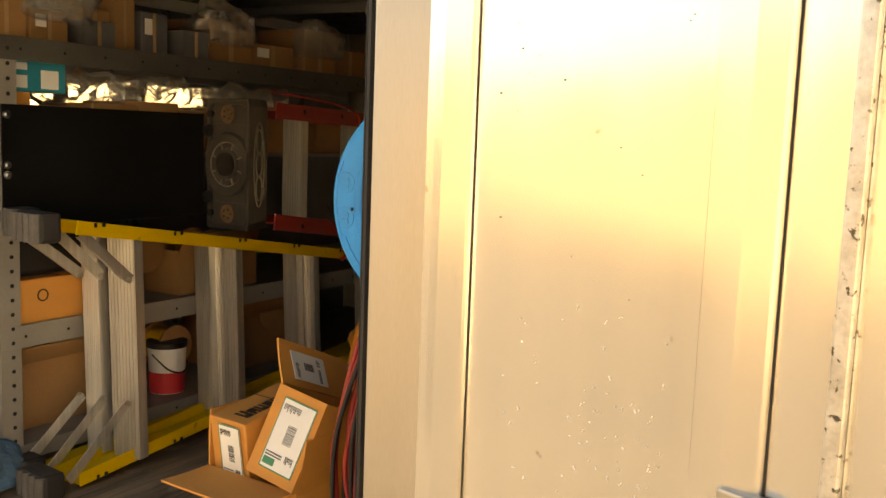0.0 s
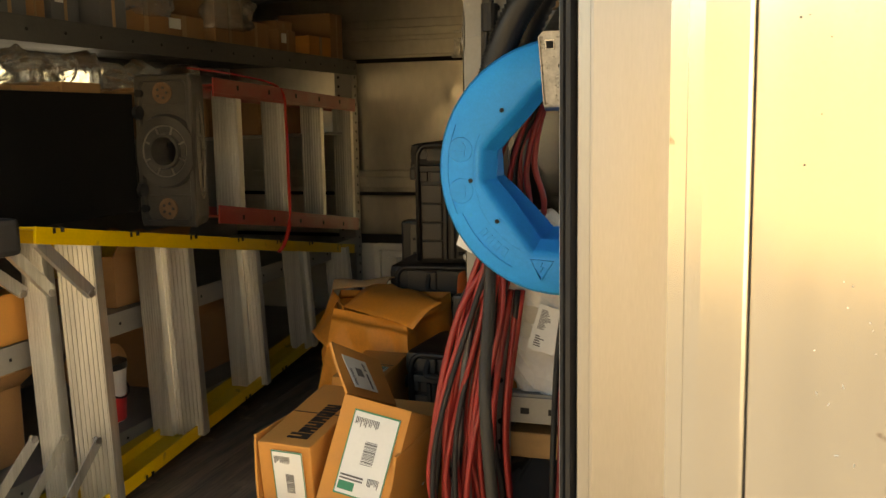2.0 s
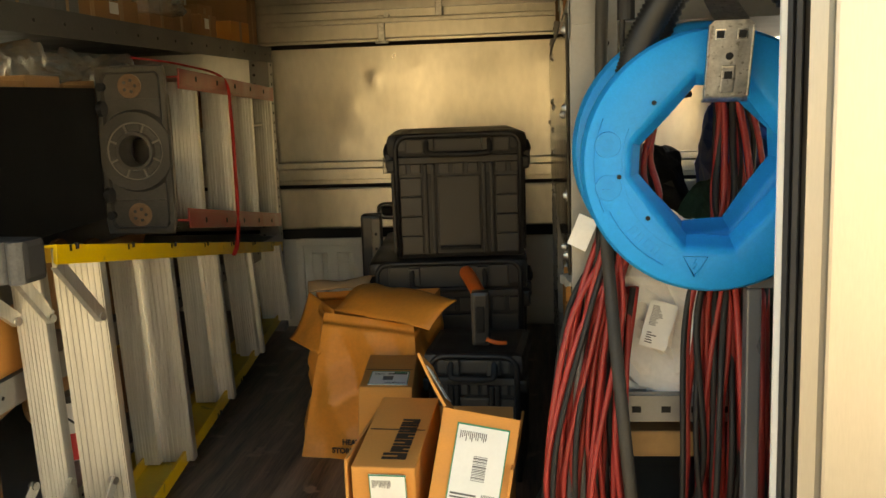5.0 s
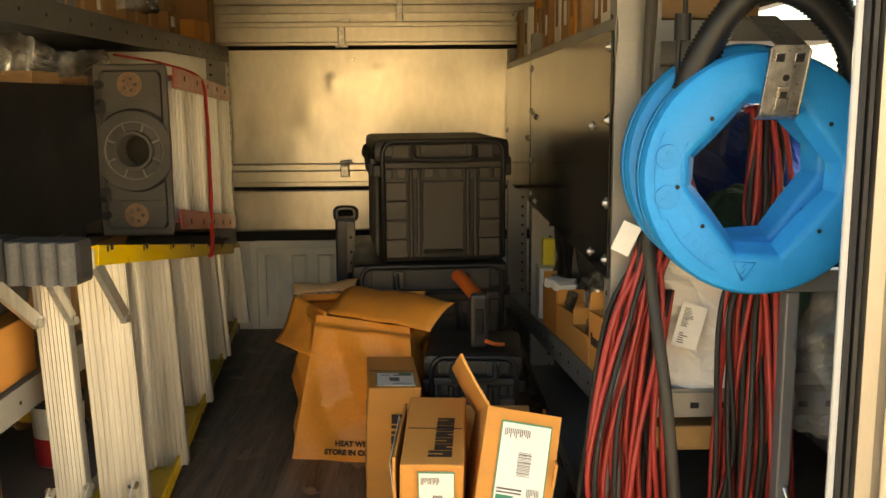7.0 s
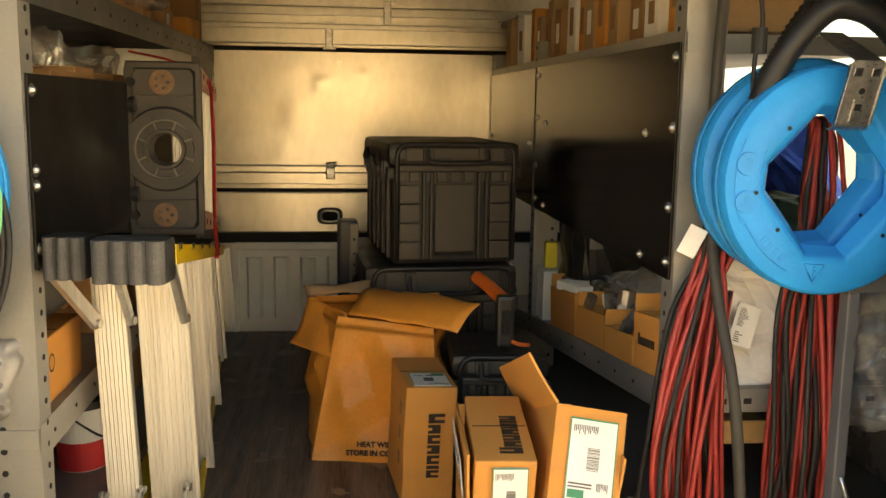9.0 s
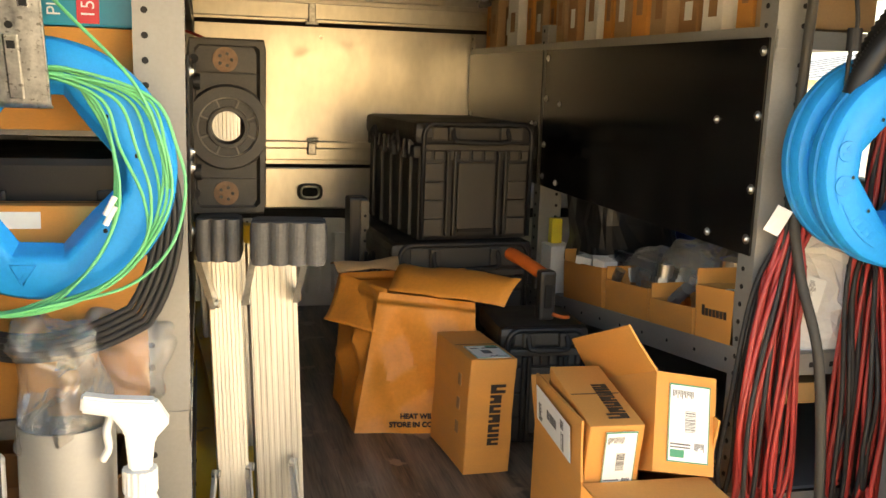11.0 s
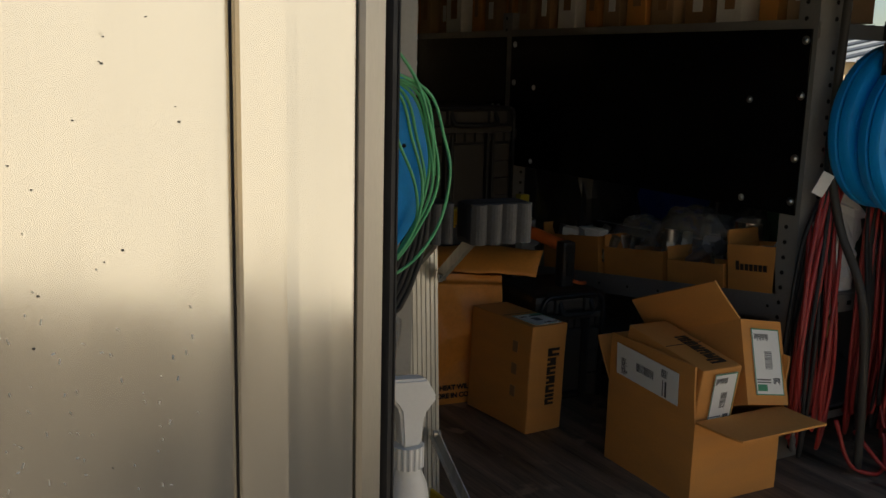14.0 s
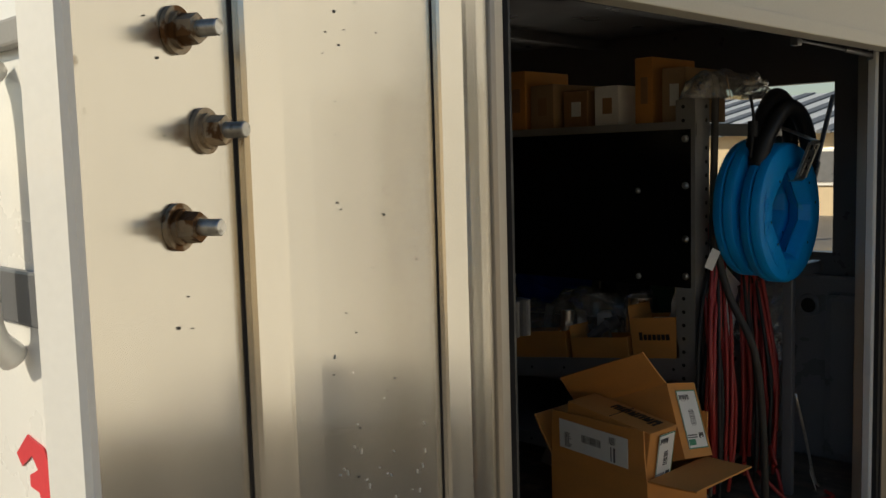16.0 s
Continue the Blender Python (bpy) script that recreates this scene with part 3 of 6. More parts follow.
# dark grey moulded trim on the inner right corner
tp = thing("trim_panel", pose(XR, 1.1, FLOOR), "dark grey moulded side trim with a round hole", "panel", kind="structure")
bm = B()
box(bm, XR - 0.022, XR - 0.002, 0.90, 3.03, FLOOR, 1.44, 0.009)
box(bm, XR - 0.062, XR - 0.018, 1.020, 1.128, 0.965, 1.400, 0.022)
partw("moulding", bm, "moulded_trim", tp, smooth=False)
bm = B()
for k in range(40):
    a, b2 = 2 * math.pi * k / 40, 2 * math.pi * (k + 1) / 40
    ring = [[(XR - 0.022, 1.183 + math.cos(q) * 0.033, 1.356 + math.sin(q) * 0.033), (XR - 0.032, 1.183 + math.cos(q) * 0.029, 1.356 + math.sin(q) * 0.029), (XR - 0.026, 1.183 + math.cos(q) * 0.02, 1.356 + math.sin(q) * 0.02)] for q in (a, b2)]
    v = [[bm.verts.new(c) for c in r] for r in ring]
    for i in (0, 1):
        bm.faces.new((v[0][i], v[0][i + 1], v[1][i + 1], v[1][i]))
bmesh.ops.remove_doubles(bm, verts=bm.verts, dist=1e-5)
partw("hole_rim", bm, "moulded_trim", tp, smooth=True)
bm = B()
cyl(bm, (XR - 0.0215, 1.183, 1.356), (XR - 0.0245, 1.183, 1.356), 0.021, seg=28)
partw("hole", bm, "hole", tp)


bm = B()
box(bm, XL + 0.002, XL + 0.022, 0.90, 3.03, FLOOR, 1.77, 0.009)
box(bm, XL + 0.002, XL + 0.022, 0.90, 3.03, 1.865, CEIL - 0.04, 0.009)
for y0, y1 in ((0.90, 1.29), (2.31, 3.03)):
    box(bm, XL + 0.002, XL + 0.021, y0, y1, 1.765, 1.87)
whole("trim_panel_left", bm, "trim_grey", "dark grey moulded side lining", "panel", kind="structure")


# ---- shelving ----
def perforated(bm, x, y, z0, z1, face, pitch=0.032, r=0.0045, off=0.012):
    """Rows of dark punched holes on a post. face is the axis and sign that they look along."""
    z = z0
    while z < z1:
        d = Vector(face) * 0.0012
        p = Vector((x, y, z))
        cyl(bm, p - d, p + d, r, seg=10, mi=1)
        z += pitch


def angle_post(name, parent, x, y, sx, z0, z1):
    """A slotted steel angle: one leg across, one leg along."""
    bm = B()
    box(bm, min(x, x + sx * 0.062), max(x, x + sx * 0.062), y, y + 0.003, z0, z1)
    box(bm, min(x, x + sx * -0.003), max(x, x + sx * -0.003), y, y + 0.05, z0, z1)
    perforated(bm, x + sx * 0.047, y, z0 + 0.02, z1, (0, -1, 0))
    perforated(bm, x - sx * 0.003, y + 0.03, z0 + 0.02, z1, (-sx, 0, 0))
    return partw(name, bm, ["grey_steel", "hole"], parent)


def bolt(bm, p, n, r=0.0065):
    p, n = Vector(p), Vector(n)
    cyl(bm, p, p + n * 0.002, r * 1.35, seg=16)
    cyl(bm, p + n * 0.002, p + n * 0.006, r, r * 0.6, seg=12)


def shelving(name, x, sx, y0, y1, label, decks, panel_y, pz=(1.462, 1.832)):
    """x: the aisle face; sx: the way to the vehicle's side."""
    t = thing(name, pose(x, (y0 + y1) / 2, FLOOR), label, "shelving")
    depth = abs((XR if sx > 0 else XL) - x) - 0.03
    for y in (y0, panel_y[1] + 0.005, y1 - 0.05) if sx > 0 else (y0, y1 - 0.05):
        angle_post("post", t, x, y, sx, FLOOR, 1.90)
    angle_post("post", t, x + sx * (depth - 0.06), y0, sx, FLOOR, 1.90)
    for z, lip in decks:
        bm = B()
        xa, xb = sorted((x - sx * 0.004, x - sx * 0.001))
        box(bm, xa, xb, y0, y1, z - lip, z + 0.006)
        xa, xb = sorted((x, x + sx * depth))
        box(bm, xa, xb, y0 + 0.02, y1, z - 0.006, z)
        box(bm, xa, xb, y0 - 0.002, y0 + 0.001, z - lip * 0.6, z)
        yy = y0 + 0.06
        while yy < y1:
            cyl(bm, (x - sx * 0.0035, yy, z - lip * 0.45), (x - sx * 0.0052, yy, z - lip * 0.45), 0.0035, seg=8, mi=1)
            yy += 0.11
        if sx > 0 and 1.2 < z < 1.5:
            bmesh.ops.transform(bm, matrix=Matrix.Translation((0, y0, z)) @ Matrix.Rotation(math.atan(-0.125), 4, "X") @ Matrix.Translation((0, -y0, -z)), verts=bm.verts)
        # the left unit's top deck has a darker steel colour than all other decks
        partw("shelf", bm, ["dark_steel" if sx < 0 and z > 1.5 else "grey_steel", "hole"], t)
    bm = B()
    xa, xb = sorted((x - sx * 0.008, x - sx * 0.004))
    box(bm, xa, xb, panel_y[0], panel_y[1], pz[0], pz[1], 0.001)
    pn = partw("back_panel", bm, "black_panel" if sx > 0 else "black_panel_worn", t, "smooth black plastic panel")
    n = (-sx, 0, 0)
    xp = x - sx * 0.008
    for y in (panel_y[0] + 0.012, panel_y[1] - 0.02)[:2 if sx > 0 else 1]:
        for z in (pz[0] + 0.028, pz[0] + 0.115, pz[1] - 0.13, pz[1] - 0.022):
            bm = B()
            bolt(bm, (xp, y, z), n)
            partw("bolt", bm, "galv", pn)
    for y, z in ((panel_y[0] + 0.14, 1.69), (panel_y[0] + 0.14, 1.482), (panel_y[1] - 0.12, 1.69), (panel_y[1] - 0.12, 1.482))[:4 if sx > 0 else 0]:
        bm = B()
        bolt(bm, (xp, y, z), n, 0.0055)
        partw("bolt", bm, "galv", pn)
    return t


sr = shelving("shelving_unit", -0.575, 1, 1.222, 3.03, "grey slotted-steel shelving with a black side panel", [(1.845, 0.05), (1.29, 0.045), (1.02, 0.03)], (1.232, 2.27))
sl = shelving("shelving_unit", -1.519, -1, 1.13, 3.03, "grey slotted-steel shelving with a black side panel", [(1.905, 0.045), (1.275, 0.045), (1.0, 0.03)], (1.14, 1.72), (1.50, 1.766))
for x, sx, t in ((-0.575, 1, sr),):
    bm = B()
    xa, xb = sorted((x - sx * 0.006, x - sx * 0.003))
    box(bm, xa, xb, 2.30, 3.03, 1.462, 1.832, 0.001)
    p2 = partw("far_panel", bm, "black_panel", t, "smooth black plastic panel")
    for y in (2.33, 2.36, 2.99):
        bm = B()
        bolt(bm, (x - sx * 0.006, y, 1.63), (-sx, 0, 0), 0.0055)
        partw("bolt", bm, "galv", p2)


# ---- cartons ----
def bars(bm, x0, x1, z0, z1, n, y, seed, vertical=True, mi=0):
    """Short printed bars on a face that looks along -y."""
    r = random.Random(seed)
    a = x0
    for i in range(n):
        if vertical:
            w = (x1 - x0) / n
            box(bm, x0 + i * w, x0 + i * w + w * r.uniform(0.25, 0.75), y - 0.0006, y, z0, z1, mi=mi)
        else:
            h = (z1 - z0) / n
            box(bm, x0, x0 + (x1 - x0) * r.uniform(0.45, 1.0), y - 0.0006, y, z0 + i * h, z0 + i * h + h * 0.45, mi=mi)


def carton(name, m, w, d, h, label, material="card", flaps=(), open_top=False, tape=True, group=""):
    """A box of thin board with its base at m; -y is its front. flaps: (side, lean in degrees from upright, length)."""
    t = thing(name, m, label, "box", group)
    k = 0.004
    bm = B()
    if open_top:
        rings = []
        for e, z in ((0, 0), (0, h), (k, h), (k, k)):
            rings.append([bm.verts.new(q) for q in ((-w / 2 + e, e, z), (w / 2 - e, e, z), (w / 2 - e, d - e, z), (-w / 2 + e, d - e, z))])
        bm.faces.new(rings[0][::-1])
        bm.faces.new(rings[-1])
        for p, q in zip(rings, rings[1:]):
            for i in range(4):
                bm.faces.new((p[i], p[(i + 1) % 4], q[(i + 1) % 4], q[i]))
    else:
        box(bm, -w / 2, w / 2, 0, d, 0, h, 0.003)
        # softly bulged faces
        bmesh.ops.subdivide_edges(bm, edges=[e for e in bm.edges if e.calc_length() > 0.06], cuts=3, use_grid_fill=True)
        for v in bm.verts:
            f = (1 - (2 * v.co.x / w) ** 2) * (1 - (2 * v.co.z / h - 1) ** 2)
            if abs(v.co.y) < 1e-4:
                v.co.y -= 0.003 * f
            v.co.x += 0.0012 * math.sin(31 * v.co.z + 17 * v.co.y)
    part("carton_body", bm, material, t)
    for side, lean, ln in flaps:
        bm = B()
        half = {"front": w, "back": w, "left": d, "right": d}[side] / 2 - 0.002
        prism(bm, [(-half, 0), (half, 0), (half * 0.96, ln), (-half * 0.96, ln)], 0, k, "y")
        bmesh.ops.subdivide_edges(bm, edges=bm.edges[:], cuts=3, use_grid_fill=True)
        for v in bm.verts:
            v.co.y += 0.006 * (v.co.z / ln) ** 2
        turn = {"front": pose(0, 0, h, lean), "back": pose(0, d, h, lean, 0, 180), "left": pose(-w / 2, d / 2, h, lean, 0, -90), "right": pose(w / 2, d / 2, h, lean, 0, 90)}[side]
        bmesh.ops.transform(bm, matrix=turn, verts=bm.verts)
        part("flap", bm, material, t)
    if tape and not open_top:
        bm = B()
        box(bm, -w / 2 + 0.004, w / 2 - 0.004, d / 2 - 0.001, d / 2 + 0.001, h + 0.0004, h + 0.001)
        part("top_seam", bm, "ink", t)
    return t


def face_label(t, m, w, h, seed, green=True):
    """A white printed label on a carton, drawn in the plane that m gives."""
    bm = B()
    box(bm, -w / 2, w / 2, -0.0012, 0, -h / 2, h / 2)
    bmesh.ops.transform(bm, matrix=m, verts=bm.verts)
    lb = part("paper_label", bm, "label", t, "white printed paper label")
    bm = B()
    bars(bm, -w * 0.16, w * 0.12, -h * 0.10, h * 0.16, 16, -0.0012, seed, True)
    bars(bm, -w * 0.42, -w * 0.30, -h * 0.42, h * 0.10, 14, -0.0012, seed + 1, False)
    bars(bm, w * 0.24, w * 0.36, h * 0.15, h * 0.40, 8, -0.0012, seed + 4, False)
    bars(bm, w * 0.26, w * 0.34, -h * 0.44, h * 0.05, 2, -0.0012, seed + 2, True)
    bmesh.ops.transform(bm, matrix=m, verts=bm.verts)
    part("printed_code", bm, "ink_grey", lb)
    if green:
        bm = B()
        for a, b, c, e in ((-0.5, 0.5, 0.478, 0.5), (-0.5, 0.5, -0.5, -0.478), (-0.5, -0.482, -0.478, 0.478), (0.482, 0.5, -0.478, 0.478)):
            box(bm, w * a, w * b, -0.0017, -0.0012, h * c, h * e)
        bmesh.ops.transform(bm, matrix=m, verts=bm.verts)
        part("green_border", bm, "green_ink", lb, "thin green printed border")
        bm = B()
        box(bm, w * 0.34, w * 0.44, -0.0019, -0.0012, -h * 0.44, -h * 0.10)
        bmesh.ops.transform(bm, matrix=m, verts=bm.verts)
        part("printed_bar", bm, "green_ink", lb)


def logo_bars(t, m, w, h):
    """A printed maker's mark as plain dark shapes: a tall first block and six lower ones, each with a notch."""
    x = -w / 2
    for k, ww in enumerate((0.15, 0.14, 0.14, 0.14, 0.14, 0.055, 0.12)):
        hh = h if k == 0 else h * 0.76
        a, b, z = x, x + ww * w * 0.93, -h / 2
        q = (b - a) / 3
        bm = B()
        if k == 5:
            box(bm, a, b, -0.0008, 0.0, z, z + hh)
        elif k % 2:
            prism(bm, [(a, z), (a + q, z), (a + q, z + hh * 0.34), (b - q, z + hh * 0.34), (b - q, z), (b, z), (b, z + hh), (a, z + hh)], -0.0008, 0.0, "y")
        else:
            prism(bm, [(a, z), (b, z), (b, z + hh), (b - q, z + hh), (b - q, z + hh * 0.38), (a + q, z + hh * 0.38), (a + q, z + hh), (a, z + hh)], -0.0008, 0.0, "y")
        x += ww * w + 0.016 * w
        bmesh.ops.transform(bm, matrix=m, verts=bm.verts)
        part("printed_bar", bm, "ink", t, "dark printed bar")


# standing carton on the bed floor
pb = carton("cardboard_box", pose(-0.930, 1.577, FLOOR, 0, 2.0, 4), 0.102, 0.222, 0.248, "small brown sealed carton standing on the floor")
logo_bars(pb, pose(0.012, -0.0042, 0.128, 0, 90, 0), 0.135, 0.033)
face_label(pb, pose(0.004, 0.052, 0.2485, -90, 0, 90), 0.085, 0.076, 3)
bm = B()
for k in range(3):
    box(bm, -0.0530, -0.0518, 0.045, 0.062, 0.075 + 0.052 * k, 0.100 + 0.052 * k)
part("printed_mark", bm, "card_dark", pb, "faint brown printed signs")

# open carton with two cartons in it
ob = carton("cardboard_box", pose(-0.796, 1.140, FLOOR, 0, 0, -3), 0.222, 0.260, 0.168, "open brown carton holding two small cartons", open_top=True,
            flaps=(("front", 91, 0.112), ("left", 5, 0.108), ("right", 14, 0.10), ("back", 38, 0.10)))
face_label(ob, pose(-0.1185, 0.135, 0.226, 0, 0, -90) @ pose(0, 0, 0, 5, 3, 0), 0.185, 0.066, 12, False)
c1 = carton("cardboard_box", pose(-0.851, 1.174, FLOOR + 0.022, 8, 0, -4), 0.094, 0.222, 0.25, "small brown carton standing inside the open one")
logo_bars(c1, pose(0.012, 0.085, 0.2506, -90, 0, 90), 0.125, 0.036)
face_label(c1, pose(0.008, -0.0042, 0.184, 0, 90, 0), 0.115, 0.054, 5)
c2 = carton("cardboard_box", pose(-0.738, 1.123, 1.121, -22, 9.5, -2), 0.112, 0.250, 0.163, "small opened brown carton tipped back in the larger one", open_top=True, flaps=(("left", 41, 0.088),))
face_label(c2, pose(0.006, -0.0012, 0.082, 0, 90, 0), 0.128, 0.076, 8)
face_label(c2, pose(-0.056, 0.125, 0.163, 41, 0, -90) @ pose(0.03, 0.0075, 0.042, 0, 0, 180), 0.11, 0.058, 15, False)

# crumpled kraft carton: walls that lean and buckle between a base ring and a rim ring
sack = thing("cardboard_sack_box", pose(-1.03, 1.95, FLOOR), "crumpled orange-brown kraft carton with torn flaps", "box")
BASE = [Vector(q) for q in ((-1.165, 1.842, FLOOR), (-0.885, 1.800, FLOOR), (-0.850, 2.060, FLOOR), (-1.180, 2.095, FLOOR))]
RIM = [Vector(q) for q in ((-1.105, 1.885, 1.258), (-0.895, 1.815, 1.245), (-0.860, 2.030, 1.280), (-1.165, 2.060, 1.268))]


def buckle(p, u, v):
    """Sharp folds that run aslant, and soft dents."""
    a = abs(((u * 1.7 + v * 1.1 + 0.2) % 1.0) - 0.5) - 0.25
    b = abs(((u * 0.9 - v * 1.9 + 0.55) % 1.0) - 0.5) - 0.25
    return (0.055 * a + 0.045 * b) * math.sin(math.pi * min(1, max(0, v))) ** 0.6 + 0.007 * noise.noise(p * 11) + 0.002 * noise.noise(p * 45)


bm = B()
N1, N2 = 26, 30
cols = []
for side in range(4):
    a0, b0, a1, b1 = BASE[side], BASE[(side + 1) % 4], RIM[side], RIM[(side + 1) % 4]
    out = (b0 - a0).cross(Vector((0, 0, 1))).normalized()
    for i in range(N1):
        u = i / N1
        col = []
        for j2 in range(N2 + 1):
            v = j2 / N2
            p = a0.lerp(b0, u).lerp(a1.lerp(b1, u), v)
            fade = min(1, 6 * u, 6 * (1 - u))
            col.append(bm.verts.new(p + out * buckle(p, u + side * 0.37, v) * fade))
        cols.append(col)
for a, b in zip(cols, cols[1:] + cols[:1]):
    for j2 in range(N2):
        bm.faces.new((a[j2], b[j2], b[j2 + 1], a[j2 + 1]))
bm.faces.new([c[0] for c in cols][::-1])
bm.faces.new([c[-3] for c in cols])
bmesh.ops.recalc_face_normals(bm, faces=bm.faces)
body = partw("carton_body", bm, "kraft", sack, smooth=True)
body.data.set_sharp_from_angle(angle=radians(24))


def limp_flap(corners, seed, mats, parent, thick=0.003):
    """A bent sheet of board between four corners."""
    bm = B()
    a, b, c, d = [Vector(q) for q in corners]
    n = 12
    nrm = (b - a).cross(d - a).normalized()
    g = {}
    for top in (0, 1):
        for i in range(n + 1):
            for j in range(n + 1):
                u, v = i / n, j / n
                p = a * (1 - u) * (1 - v) + b * u * (1 - v) + c * u * v + d * (1 - u) * v
                k = noise.noise(p * 14 + Vector((seed, 0, 0))) * 0.010 + 0.012 * math.sin(v * math.pi)
                g[top, i, j] = bm.verts.new(p + nrm * (k + top * thick))
    for i in range(n):
        for j in range(n):
            bm.faces.new([g[1, i, j], g[1, i + 1, j], g[1, i + 1, j + 1], g[1, i, j + 1]])
            bm.faces.new([g[0, i, j + 1], g[0, i + 1, j + 1], g[0, i + 1, j], g[0, i, j]])
    for i in range(n):
        for (p, q) in (((i, 0), (i + 1, 0)), ((i + 1, n), (i, n)), ((0, i + 1), (0, i)), ((n, i), (n, i + 1))):
            bm.faces.new([g[0, p[0], p[1]], g[0, q[0], q[1]], g[1, q[0], q[1]], g[1, p[0], p[1]]])
    bmesh.ops.recalc_face_normals(bm, faces=bm.faces)
    return partw("flap", bm, mats, parent, smooth=True)


# the wide top flap with its front edge bent down, the torn strip, and the two side flaps
limp_flap([(-1.082, 1.890, 1.262), (-0.852, 1.735, 1.252), (-0.798, 1.781, 1.306), (-1.014, 2.036, 1.291)], 2, "kraft", sack)
limp_flap([(-1.177, 2.036, 1.274), (-1.085, 1.895, 1.262), (-1.121, 1.864, 1.168), (-1.222, 1.990, 1.172)], 9, "kraft", sack)
limp_flap([(-1.18, 2.04, 1.272), (-1.03, 2.02, 1.280), (-1.02, 2.10, 1.292), (-1.19, 2.10, 1.284)], 5, "card_edge", sack)
for txt, zz, dx in (("HEAT WILL", 0.036, 0.035), ("STORE IN COOL", 0.016, 0.03)):
    fc = bpy.data.curves.new("lettering", "FONT")
    fc.body, fc.size, fc.extrude, fc.align_x, fc.offset = txt, 0.0165, 0.0006, "CENTER", 0.0007
    fo = new("lettering", fc)
    fo.parent = sack
    fo.matrix_basis = pose(dx - 0.028, -0.1425, zz + 0.004, 90 - 6, 0, -8.5)
    fc.materials.append(M["ink"])
    tagged(fo, "dark printed lettering")


